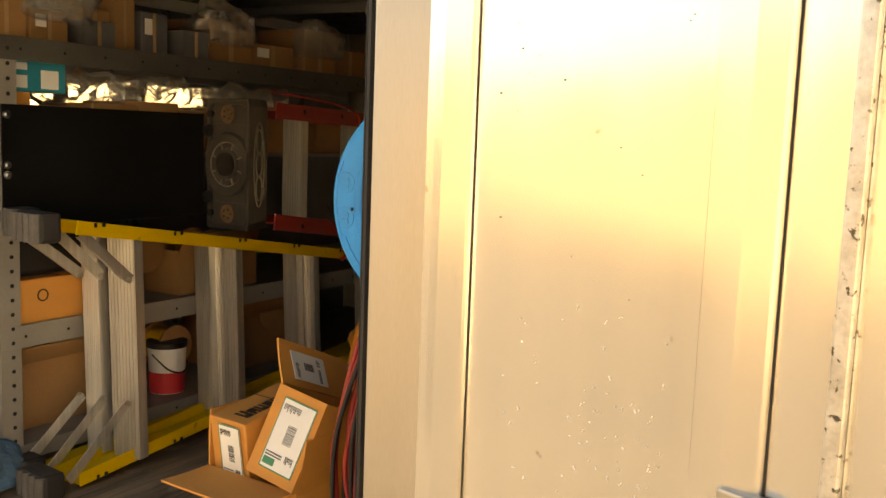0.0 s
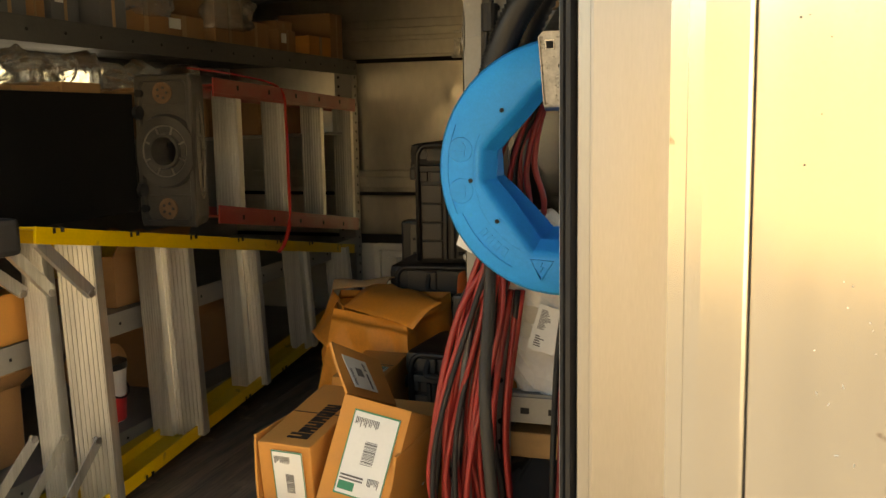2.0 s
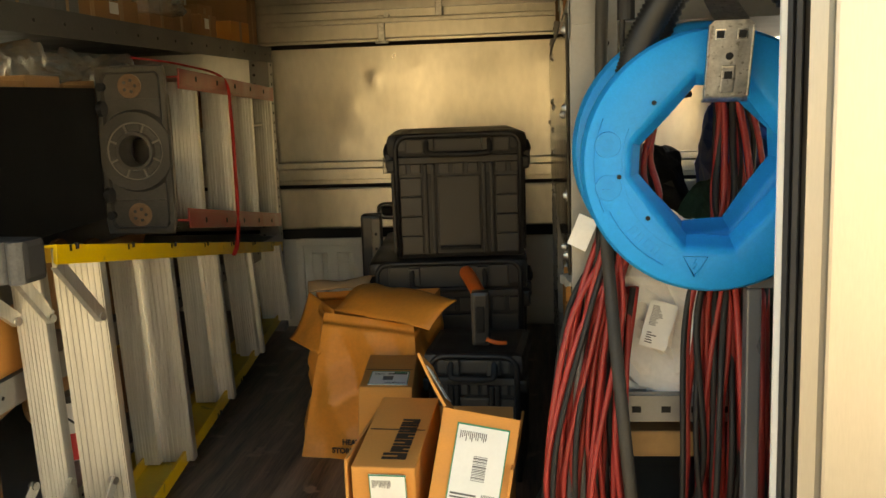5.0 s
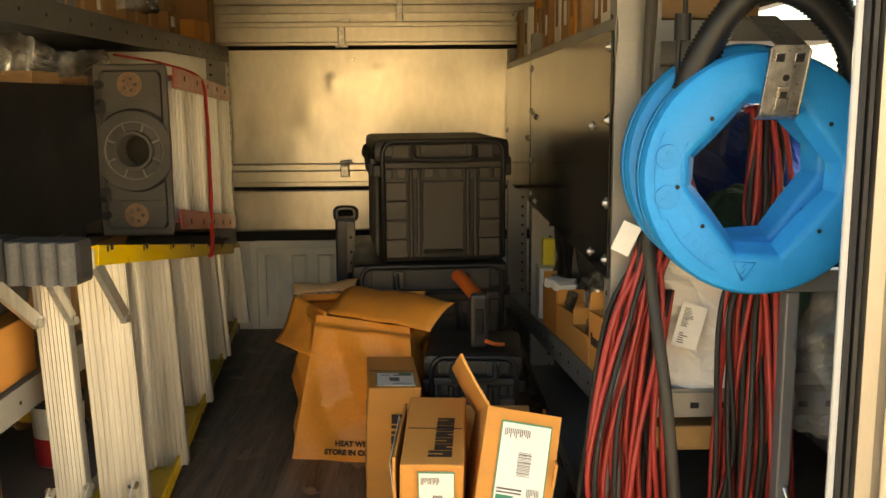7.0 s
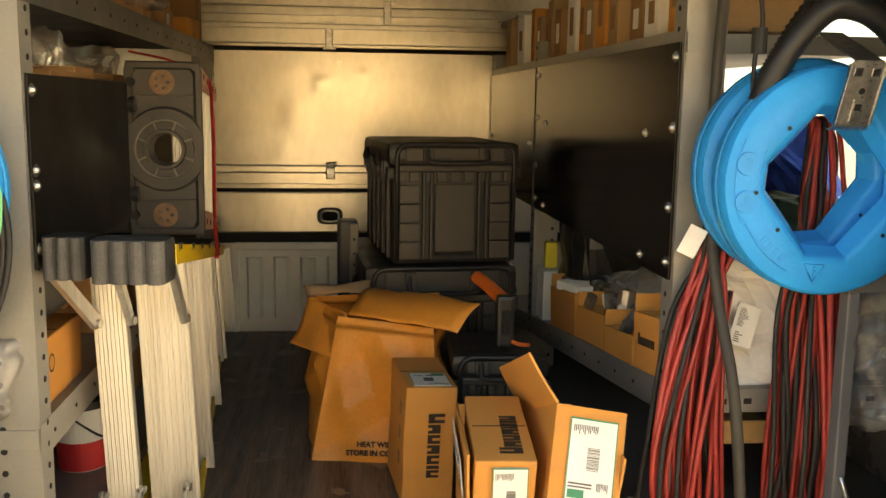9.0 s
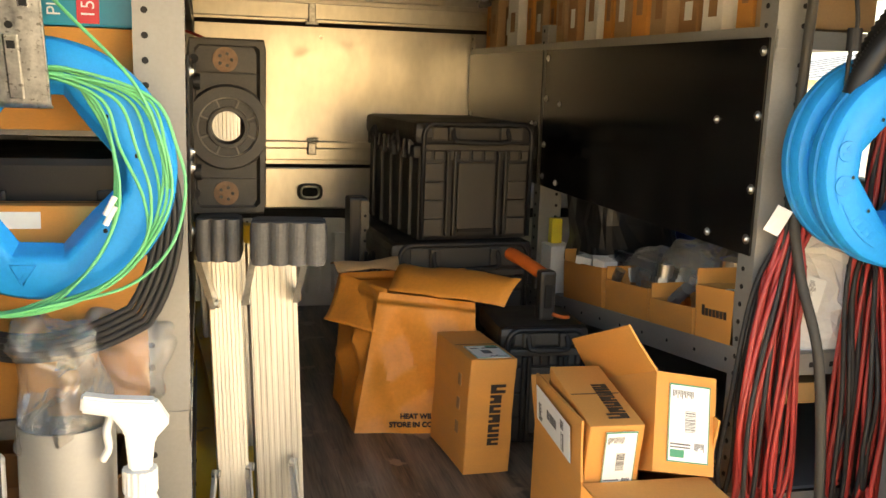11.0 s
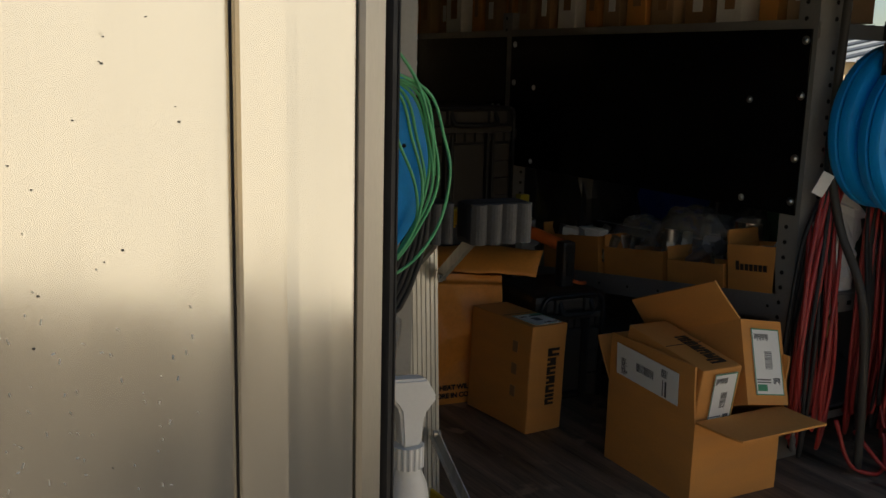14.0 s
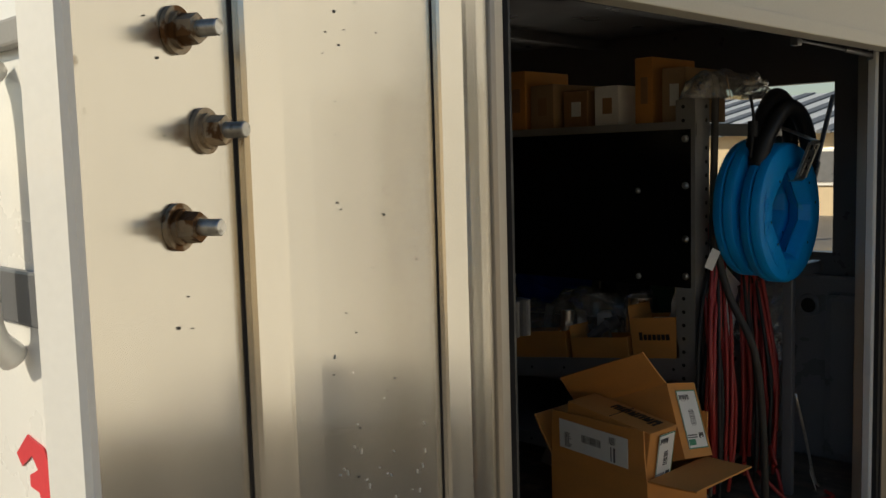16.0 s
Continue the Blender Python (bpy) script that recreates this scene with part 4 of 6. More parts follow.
# ---- black tool cases ----
def tool_case(name, m, w, d, h, label, pads=4, flank=True):
    """A moulded case, -y its front: a body, an overhanging lid, ribbed panels, a tube frame, clips and a grip."""
    t = thing(name, m, label, "tool case")
    zl = h * 0.80
    bm = B()
    box(bm, -w / 2, w / 2, 0, d, 0, zl, 0.012)
    part("shell", bm, "case", t)
    bm = B()
    box(bm, -w / 2 - 0.014, w / 2 + 0.010, -0.010, d + 0.012, zl + 0.004, h, 0.018)
    lid = part("lid", bm, "case", t, "overhanging moulded black lid")
    bm = B()
    box(bm, -w * 0.49, w * 0.49, -0.014, d * 0.98, zl - 0.010, zl + 0.006, 0.004)
    part("seam_band", bm, "case_panel", t)
    bm = B()
    box(bm, -w * 0.40, w * 0.40, -0.014, 0.004, zl + 0.014, h - 0.012, 0.004)
    part("lid_panel", bm, "case_panel", lid)
    # tube frame over the lid and down both edges
    bm = B()
    r, x1, zb = 0.030, w * 0.475, h - 0.004
    ring = [Vector((-x1, -0.012, h * 0.03))] + [Vector((sx * (x1 - r) + r * math.cos(a), -0.014, zb - r + r * math.sin(a))) for sx, a0 in ((-1, 180), (1, 90)) for a in (radians(a0 - 15 * q) for q in range(7))] + [Vector((x1, -0.012, h * 0.03))]
    sweep(bm, ring, 0.0062, 8)
    part("front_frame", bm, "black_plastic", t, "rounded glossy black tube frame")
    # short upright ribs under the lid
    n = 9
    for i in range(n):
        x = -w * 0.44 + i * w * 0.88 / (n - 1)
        bm = B()
        box(bm, x - w * 0.040, x + w * 0.040, -0.009, 0.006, h * 0.685, h * 0.765, 0.0025)
        part("rib", bm, "case_panel", t)
    bm = B()
    box(bm, -w * 0.165, w * 0.165, -0.010, 0.006, h * 0.10, h * 0.665, 0.004)
    cp = part("front_plate", bm, "case_panel", t)
    bm = B()
    box(bm, -w * 0.155, w * 0.155, -0.012, 0.0, h * 0.072, h * 0.102, 0.002)
    part("plate_recess", bm, "hole", cp)
    for sx in (-1, 1):
        for k in range(pads):
            z0, z1 = h * (0.04 + 0.625 * k / pads), h * (0.04 + 0.625 * (k + 0.95) / pads)
            xa, xb = sorted((sx * w * 0.285, sx * w * 0.455))
            bm = B()
            box(bm, xa, xb, -0.008, 0.006, z0, z1, 0.003)
            part("side_pad", bm, "case_panel", t)
        for q in (0.195, 0.255):
            bm = B()
            box(bm, sx * w * q - 0.0045, sx * w * q + 0.0045, -0.016, 0.0, h * 0.04, h * 0.76, 0.003)
            part("upright_rib", bm, "case", t)
        bm = B()
        box(bm, sx * w * 0.225 - 0.014, sx * w * 0.225 + 0.014, -0.026, 0.0, h * 0.845, h * 0.965, 0.004)
        part("grip_mount", bm, "case_panel", lid)
        bm = B()
        box(bm, sx * (w / 2 + 0.004) - 0.011, sx * (w / 2 + 0.004) + 0.011, -0.006, 0.035, h * 0.70, h * 0.80, 0.006)
        part("corner_guard", bm, "case", t)
        # flank: four upright ribs, a toothed clip rail and two hooked clips
        if flank:
            for k in range(5):
                y = d * (0.10 + 0.19 * k)
                bm = B()
                box(bm, sx * (w / 2 + 0.003) - 0.006, sx * (w / 2 + 0.003) + 0.006, y, y + d * 0.07, h * 0.03, zl - 0.02, 0.004)
                part("flank_rib", bm, "case", t)
            for k in range(9):
                y = d * (0.06 + 0.10 * k)
                bm = B()
                box(bm, sx * (w / 2 + 0.012) - 0.008, sx * (w / 2 + 0.012) + 0.008, y, y + d * 0.045, zl - 0.022 - 0.014 * (k % 2), zl + 0.014, 0.004)
                part("clip_tooth", bm, "black_plastic", lid)
            for y in (d * 0.22, d * 0.68):
                bm = B()
                sweep(bm, smooth_path([(sx * (w / 2 + 0.012), y, zl - 0.006), (sx * (w / 2 + 0.024), y + 0.004, zl + 0.010), (sx * (w / 2 + 0.020), y + d * 0.06, zl + 0.030), (sx * (w / 2 + 0.024), y + d * 0.12, zl + 0.008), (sx * (w / 2 + 0.012), y + d * 0.124, zl - 0.006)], 5), 0.0055, 8)
                part("clip", bm, "rubber", lid)
    bm = B()
    sweep(bm, smooth_path([(-w * 0.235, -0.020, h * 0.95), (-w * 0.24, -0.034, h * 0.875), (-w * 0.20, -0.038, h * 0.845), (0, -0.040, h * 0.84), (w * 0.20, -0.038, h * 0.845), (w * 0.24, -0.034, h * 0.875), (w * 0.235, -0.020, h * 0.95)], 6), 0.0065, 10)
    part("carry_handle", bm, "rubber", t, "folded black carry handle")
    return t


tool_case("tool_case", pose(-0.815, 2.122, 1.336, 0, 0, 6), 0.312, 0.44, 0.303, "black moulded tool case stacked on a wider one")
lowc = tool_case("tool_case", pose(-0.845, 2.105, FLOOR, 0, 0, 4), 0.365, 0.52, 0.397, "wide black moulded rolling tool case on the floor", 5)
bm = B()
box(bm, -0.242, -0.188, 0.26, 0.325, 0.06, 0.48, 0.008)
pp = part("pull_handle_post", bm, "black_plastic", lowc, "black telescopic handle post")
bm = B()
box(bm, -0.212, -0.188, 0.250, 0.262, 0.14, 0.472, 0.003)
part("post_plate", bm, "cap_rim", pp)
for z in (0.36, 0.39, 0.43):
    bm = B()
    cyl(bm, (-0.200, 0.251, z), (-0.200, 0.248, z), 0.004, seg=10)
    part("rivet", bm, "hole", pp)
tool_case("tool_case", pose(-0.760, 1.715, FLOOR, 0, 0, -4), 0.185, 0.20, 0.275, "small black moulded case standing on the floor", 3, False)
# saw with an orange grip on the small case
saw = thing("hand_tool", pose(-0.76, 1.80, FLOOR + 0.275), "hand tool with an orange rubber grip", "tool")
bm = B()
sweep(bm, smooth_path([(-0.786, 1.905, 1.340), (-0.782, 1.890, 1.339), (-0.768, 1.840, 1.331), (-0.752, 1.785, 1.319), (-0.748, 1.772, 1.316)], 5), 0.0155, 14)
partw("grip", bm, "orange", saw, "orange rubber grip")
bm = B()
box(bm, -0.766, -0.728, 1.742, 1.776, 1.216, 1.330, 0.008)
tb_ = partw("tool_body", bm, "black_plastic", saw)
bm = B()
box(bm, -0.756, -0.738, 1.738, 1.744, 1.245, 1.300, 0.004)
partw("finger_slot", bm, "hole", tb_)
bm = B()
sweep(bm, smooth_path([(-0.735, 1.74, 1.232), (-0.715, 1.735, 1.226), (-0.695, 1.742, 1.2235)], 5), 0.0045, 8)
partw("lanyard", bm, "orange", saw)


# ---- ladders on their sides ----
def channel(bm, p0, p1, w, t, open_to):
    """A C-shaped rail from p0 to p1: web w wide along z, flanges towards open_to (x sign)."""
    p0, p1 = Vector(p0), Vector(p1)
    d = p1 - p0
    m = Matrix.Translation(p0) @ d.to_track_quat("Y", "Z").to_matrix().to_4x4()
    L = d.length
    box(bm, -w / 2, w / 2, 0, L, -t, t, 0.001, m)
    for e in (-w / 2, w / 2 - 0.004):
        box(bm, e, e + 0.004, 0, L, 0 if open_to > 0 else -0.026, 0.026 if open_to > 0 else 0, 0.001, m)


def tread(bm, x0, x1, y, z0, z1, lean):
    """An extruded step standing upright: a ribbed face and two returned edges."""
    m = pose((x0 + x1) / 2, y, 0, 0, 0, lean)
    w = (x1 - x0) / 2
    out, n = [(-w, 0.028), (-w, 0.0)], 8
    for i in range(n):
        x = -w + (i + 0.5) * 2 * w / n
        out += [(x - 0.0034, 0.0), (x - 0.0024, -0.0018), (x + 0.0024, -0.0018), (x + 0.0034, 0.0)]
    out += [(w, 0.0), (w, 0.028), (w - 0.003, 0.028), (w - 0.003, 0.003), (-w + 0.003, 0.003), (-w + 0.003, 0.028)]
    prism(bm, out, z0, z1, "z", m=m)
    if z0 < 1.2:
        for v in bm.verts:
            v.co.x += 0.020 * (z1 - v.co.z) / (z1 - z0)


yl = thing("step_ladder", pose(-1.42, 1.9, FLOOR), "yellow fibreglass step ladder lying on its side", "ladder")
LY0, LY1 = 1.19, 2.86


def lad_x(y):
    return -1.333 - 0.082 * (y - 1.16)


def lad_top(y):
    return 1.530 - 0.154 * (y - 1.16)


def lad_bot(y):
    return FLOOR + 0.016 + 0.05 * (y - 1.2)


for nm, fz, o in (("top_rail", lad_top, -1), ("bottom_rail", lad_bot, 1)):
    bm = B()
    channel(bm, (lad_x(LY0) - 0.042, LY0, fz(LY0)), (lad_x(LY1) - 0.042, LY1, fz(LY1)), 0.082, 0.0022, o)
    rail = partw(nm, bm, "yellow", yl, "yellow fibreglass side rail")
    for k in range(6):
        y = LY0 + 0.045 + k * 0.24
        for dy in (0, 0.022):
            bm = B()
            x = lad_x(y) + 0.0005
            box(bm, x - 0.002, x + 0.0015, y + dy, y + dy + 0.008, fz(y) - 0.008 + (0.0 if o < 0 else 0.004), fz(y) + 0.002 + (0.0 if o < 0 else 0.004))
            partw("rivet", bm, "hole", rail)
    # a narrow flange seen from the aisle
    bm = B()
    m0, m1 = (lad_x(LY0), LY0, fz(LY0) - 0.012 * (1 if o < 0 else -1)), (lad_x(LY1), LY1, fz(LY1) - 0.012 * (1 if o < 0 else -1))
    d = Vector(m1) - Vector(m0)
    box(bm, -0.002, 0.002, 0, d.length, -0.015, 0.015, 0.001, Matrix.Translation(m0) @ d.to_track_quat("Y", "Z").to_matrix().to_4x4())
    partw("rail_flange", bm, "yellow", rail)
for k in range(5):
    y = 1.345 + k * 0.355
    bm = B()
    tread(bm, lad_x(y) - 0.080, lad_x(y) - 0.002, y, lad_bot(y) + 0.004, lad_top(y) - 0.004, 8)
    partw("tread", bm, "tread", yl, "ribbed aluminium step")
for k in range(5):
    y = 1.32 + k * 0.35
    bm = B()
    tread(bm, -1.492, -1.442, y, lad_bot(y) + 0.01, lad_top(y) - 0.01, 4)
    partw("rear_rung", bm, "tread", yl, "aluminium rear rung")
for fz in (lad_top, lad_bot):
    bm = B()
    channel(bm, (-1.49, 1.17, fz(1.17)), (-1.51, 2.7, fz(2.7)), 0.05, 0.0022, -1)
    partw("rear_rail", bm, "yellow", yl)
for (x, y, z, x2, y2, z2) in ((-1.342, 1.205, 1.50, -1.348, 1.34, 1.385), (-1.42, 1.20, 1.50, -1.43, 1.33, 1.385), (-1.50, 1.18, 1.49, -1.478, 1.31, 1.385),
                              (-1.345, 1.17, 0.965, -1.352, 1.335, 1.10), (-1.42, 1.17, 0.965, -1.425, 1.33, 1.10), (-1.50, 1.17, 0.965, -1.48, 1.31, 1.10)):
    bm = B()
    p0, p1 = Vector((x, y, z)), Vector((x2, y2, z2))
    d = p1 - p0
    m = Matrix.Translation(p0) @ d.to_track_quat("Y", "X").to_matrix().to_4x4()
    box(bm, -0.0115, 0.0115, 0, d.length, -0.0015, 0.0015, 0.0008, m)
    box(bm, -0.0115, -0.0098, 0, d.length, 0, 0.008, 0, m)
    br = partw("brace", bm, "tread", yl, "aluminium diagonal brace")
    bm = B()
    cyl(bm, p1 + Vector((-0.006, -0.004, 0)), p1 + Vector((0.006, -0.008, 0)), 0.007, seg=12)
    partw("rivet", bm, "galv", br)


def ladder_foot(parent, x0, x1, y, z0, z1):
    turn = Matrix.Translation((x1, y, 0)) @ Matrix.Rotation(radians(-6), 4, "Z") @ Matrix.Translation((-x1, -y, 0))
    bm = B()
    box(bm, x0, x1, y + 0.004, y + 0.055, z0, z1, 0.010, turn)
    foot = partw("rubber_foot", bm, "rubber", parent, "black rubber foot with worn grey treads")
    n = 4 if x1 - x0 > 0.07 else 3
    w = (x1 - x0 - 0.006) / n
    for i in range(n):
        a = x0 + 0.003 + w * i
        bm = B()
        out = [(a + w * q / 6, y + 0.004 - 0.010 * math.sin(math.pi * q / 6) ** 0.7) for q in range(7)] + [(a + w, y + 0.010), (a, y + 0.010)]
        prism(bm, out, z0 + 0.002, z1 - 0.002, "z", m=turn)
        partw("foot_tread", bm, "grey_rubber", foot)


for z0, z1 in ((1.485, 1.548), (FLOOR + 0.002, FLOOR + 0.06)):
    ladder_foot(yl, -1.436, -1.331, 1.094, z0, z1)
    ladder_foot(yl, -1.508, -1.445, 1.13, z0, z1)

rl = thing("step_ladder", pose(-1.47, 2.2, 1.47), "red fibreglass step ladder lying on the yellow one", "ladder")
def red_x(y):
    return -1.392 - 0.10 * (y - 1.85)


for nm, z0, z1 in (("top_rail", 1.788, 1.757), ("bottom_rail", 1.475, 1.325)):
    bm = B()
    channel(bm, (red_x(1.87) - 0.038, 1.87, z0), (red_x(2.98) - 0.038, 2.98, z1), 0.075, 0.0022, -1 if z0 > 1.6 else 1)
    a0, a1 = Vector((red_x(1.87), 1.87, z0)), Vector((red_x(2.98), 2.98, z1))
    d = a1 - a0
    box(bm, -0.002, 0.002, 0, d.length, -0.018, 0.018, 0.001, Matrix.Translation(a0) @ d.to_track_quat("Y", "Z").to_matrix().to_4x4())
    rr_ = partw(nm, bm, "red_glass", rl, "red fibreglass side rail")
    for k in range(5):
        y = 2.0 + k * 0.2
        q = a0.lerp(a1, (y - 1.87) / 1.11)
        bm = B()
        box(bm, q.x - 0.001, q.x + 0.0032, y, y + 0.008, q.z - 0.006, q.z + 0.006)
        partw("rivet", bm, "hole", rr_)
for k in range(4):
    y = 2.0 + k * 0.31
    lo_, hi_ = 1.478 - 0.135 * (y - 1.87), 1.784 - 0.028 * (y - 1.87)
    bm = B()
    tread(bm, red_x(y) - 0.070, red_x(y) - 0.003, y, lo_, hi_, 8)
    partw("tread", bm, "tread", rl, "ribbed aluminium step")
# moulded top cap with a round hole, facing the opening
CX, CY, CZ, CW, CH = -1.4455, 1.738, 1.636, 0.152, 0.346
cap = None
bm = B()


def rect_r(a, hw, hh):
    c, s_ = abs(math.cos(a)), abs(math.sin(a))
    return min(hw / max(c, 1e-6), hh / max(s_, 1e-6))


n = 96
loops = []
hw, hh = CW / 2, CH / 2
prof = [("rect", 0.0, 0.125), ("rect", 0.0, 0.004), ("rect", 0.004, 0.0), ("rect", 0.013, 0.0), ("rect", 0.016, 0.010), ("circ", 0.085, 0.010), ("circ", 0.080, -0.004), ("circ", 0.060, -0.004), ("circ", 0.058, 0.003), ("circ", 0.041, 0.003), ("circ", 0.039, -0.006), ("circ", 0.033, -0.006), ("circ", 0.030, 0.045)]
for kind, r, dy in prof:
    ring = []
    for k in range(n):
        a = 2 * math.pi * k / n
        rr = rect_r(a, hw - r, hh - r) if kind == "rect" else min(r, rect_r(a, hw - 0.002, hh))
        ring.append(bm.verts.new((CX + math.cos(a) * rr - (0.38 * dy if kind == "rect" and math.cos(a) > 0.2 else 0), CY + dy, CZ + math.sin(a) * rr)))
    loops.append(ring)
for a, b in zip(loops, loops[1:]):
    for k in range(n):
        bm.faces.new((a[k], a[(k + 1) % n], b[(k + 1) % n], b[k]))
bmesh.ops.recalc_face_normals(bm, faces=bm.faces)
cap = partw("top_cap", bm, "cap_grey", rl, "black moulded plastic top cap")
for r in (0.0375, 0.0585):
    bm = B()
    sweep(bm, [Vector((CX + math.cos(a) * r, CY + 0.001, CZ + math.sin(a) * r)) for a in (2 * math.pi * k / 60 for k in range(61))], 0.0020, 6)
    partw("raised_ring", bm, "cap_rim", cap)
for k in range(8):
    a = 2 * math.pi * (k + 0.5) / 8
    bm = B()
    box(bm, -0.0018, 0.0018, -0.0012, 0.004, 0.038, 0.058, 0.0006, pose(CX, CY, CZ, 0, 90 - math.degrees(a), 0))
    partw("slot_rim", bm, "cap_rim", cap)
    a += math.pi / 8
    bm = B()
    box(bm, -0.0125, 0.0125, 0.0015, 0.004, 0.0425, 0.0535, 0.001, pose(CX, CY, CZ, 0, 90 - math.degrees(a), 0))
    partw("slot", bm, "cap_grey", cap)
for z in (CZ + 0.132, CZ - 0.132):
    bm = B()
    cyl(bm, (CX - 0.004, CY + 0.011, z), (CX - 0.004, CY + 0.006, z), 0.0245, seg=28)
    bm3 = B()
    for q in range(5):
        cyl(bm3, (CX - 0.004 + 0.013 * math.cos(q * 1.257), CY + 0.007, z + 0.012 * math.sin(q * 1.257)), (CX - 0.004 + 0.012 * math.cos(q * 1.257), CY + 0.0045, z + 0.012 * math.sin(q * 1.257)), 0.0035, seg=8)
    partw("badge_relief", bm3, "cap_grey", cap)
    bm4 = B()
    box(bm4, CX - 0.052, CX + 0.062, CY + 0.004, CY + 0.012, z - 0.027, z - 0.025, 0.001)
    box(bm4, CX - 0.052, CX + 0.062, CY + 0.004, CY + 0.012, z + 0.029, z + 0.031, 0.001)
    partw("recess_rib", bm4, "cap_grey", cap)
    partw("embossed_badge", bm, "cap_badge", cap, "round embossed badge")
    for sx in (-1,):
        bm = B()
        cyl(bm, (CX - 0.064, CY + 0.012, z), (CX - 0.064, CY - 0.001, z), 0.009, seg=16)
        partw("screw_hole", bm, "hole", cap)
bm = B()
for k in range(3):
    zc = CZ + (k - 1) * 0.062
    sweep(bm, [Vector((CX + CW / 2 + 0.0015 - 0.38 * (0.070 + math.cos(a) * 0.020), CY + 0.070 + math.cos(a) * 0.020, zc + math.sin(a) * 0.033)) for a in (2 * math.pi * q / 24 for q in range(25))], 0.0028, 6)
sweep(bm, [Vector((CX + CW / 2 + 0.0015 - 0.38 * (0.070 + math.cos(a) * 0.034), CY + 0.070 + math.cos(a) * 0.034, CZ + math.sin(a) * 0.112)) for a in (2 * math.pi * q / 40 for q in range(41))], 0.0022, 6)
partw("side_emblem", bm, "cap_rim", cap, "pale oval emblem moulded on the side")
# knobs on the cap and tags tied between them
for z in (CZ + 0.088, CZ - 0.088):
    bm = B()
    cyl(bm, (CX - 0.058, CY - 0.012, z), (CX - 0.098, CY - 0.012, z), 0.0125, 0.009, seg=18)
    cyl(bm, (CX - 0.052, CY - 0.012, z), (CX - 0.062, CY - 0.012, z), 0.016, seg=18)
    partw("hook_knob", bm, "black_plastic", cap, "black plastic hook")
tg = thing("tag_string", pose(-1.533, CY - 0.015, CZ - 0.11), "two paper tags tied on a thin string", "tag")
bm = B()
cyl(bm, (-1.533, CY - 0.014, CZ + 0.10), (-1.530, CY - 0.014, CZ - 0.13), 0.0016, seg=8)
partw("string", bm, "white_paper", tg)
for z, w in ((CZ + 0.038, 0.012), (CZ - 0.035, 0.010)):
    bm = B()
    prism(bm, [(-1.532 - w, z - 0.022), (-1.532 + w * 0.6, z - 0.026), (-1.532 + w, z + 0.014), (-1.532, z + 0.028), (-1.532 - w, z + 0.018)], CY - 0.0165, CY - 0.0155, "y")
    partw("paper_tag", bm, "card_edge" if w < 0.011 else "yellow_wire", tg)
# red ratchet strap
strap = thing("ratchet_strap", pose(-1.39, 2.0, 1.49), "red webbing strap tied over the ladder", "strap")
bm = B()
sweep(bm, smooth_path([(-1.575, 2.05, 1.842), (-1.50, 2.17, 1.826), (-1.438, 2.29, 1.792), (-1.427, 2.30, 1.70), (-1.426, 2.30, 1.55), (-1.427, 2.30, 1.42), (-1.415, 2.24, 1.36), (-1.412, 2.20, 1.34)], 8), 0.006, 8, 0.45)
partw("webbing", bm, "red_strap", strap)


# ---- blue wire reels ----
def opening(a, hw, hh, fw, fh):
    """Radius of an eight-sided opening: half sizes, and the half lengths of its flat sides."""
    c, q = abs(math.cos(a)), abs(math.sin(a))
    k = (hh - fh) * hw + (hw - fw) * fh
    return min(hw / max(c, 1e-6), hh / max(q, 1e-6), k / ((hh - fh) * c + (hw - fw) * q))


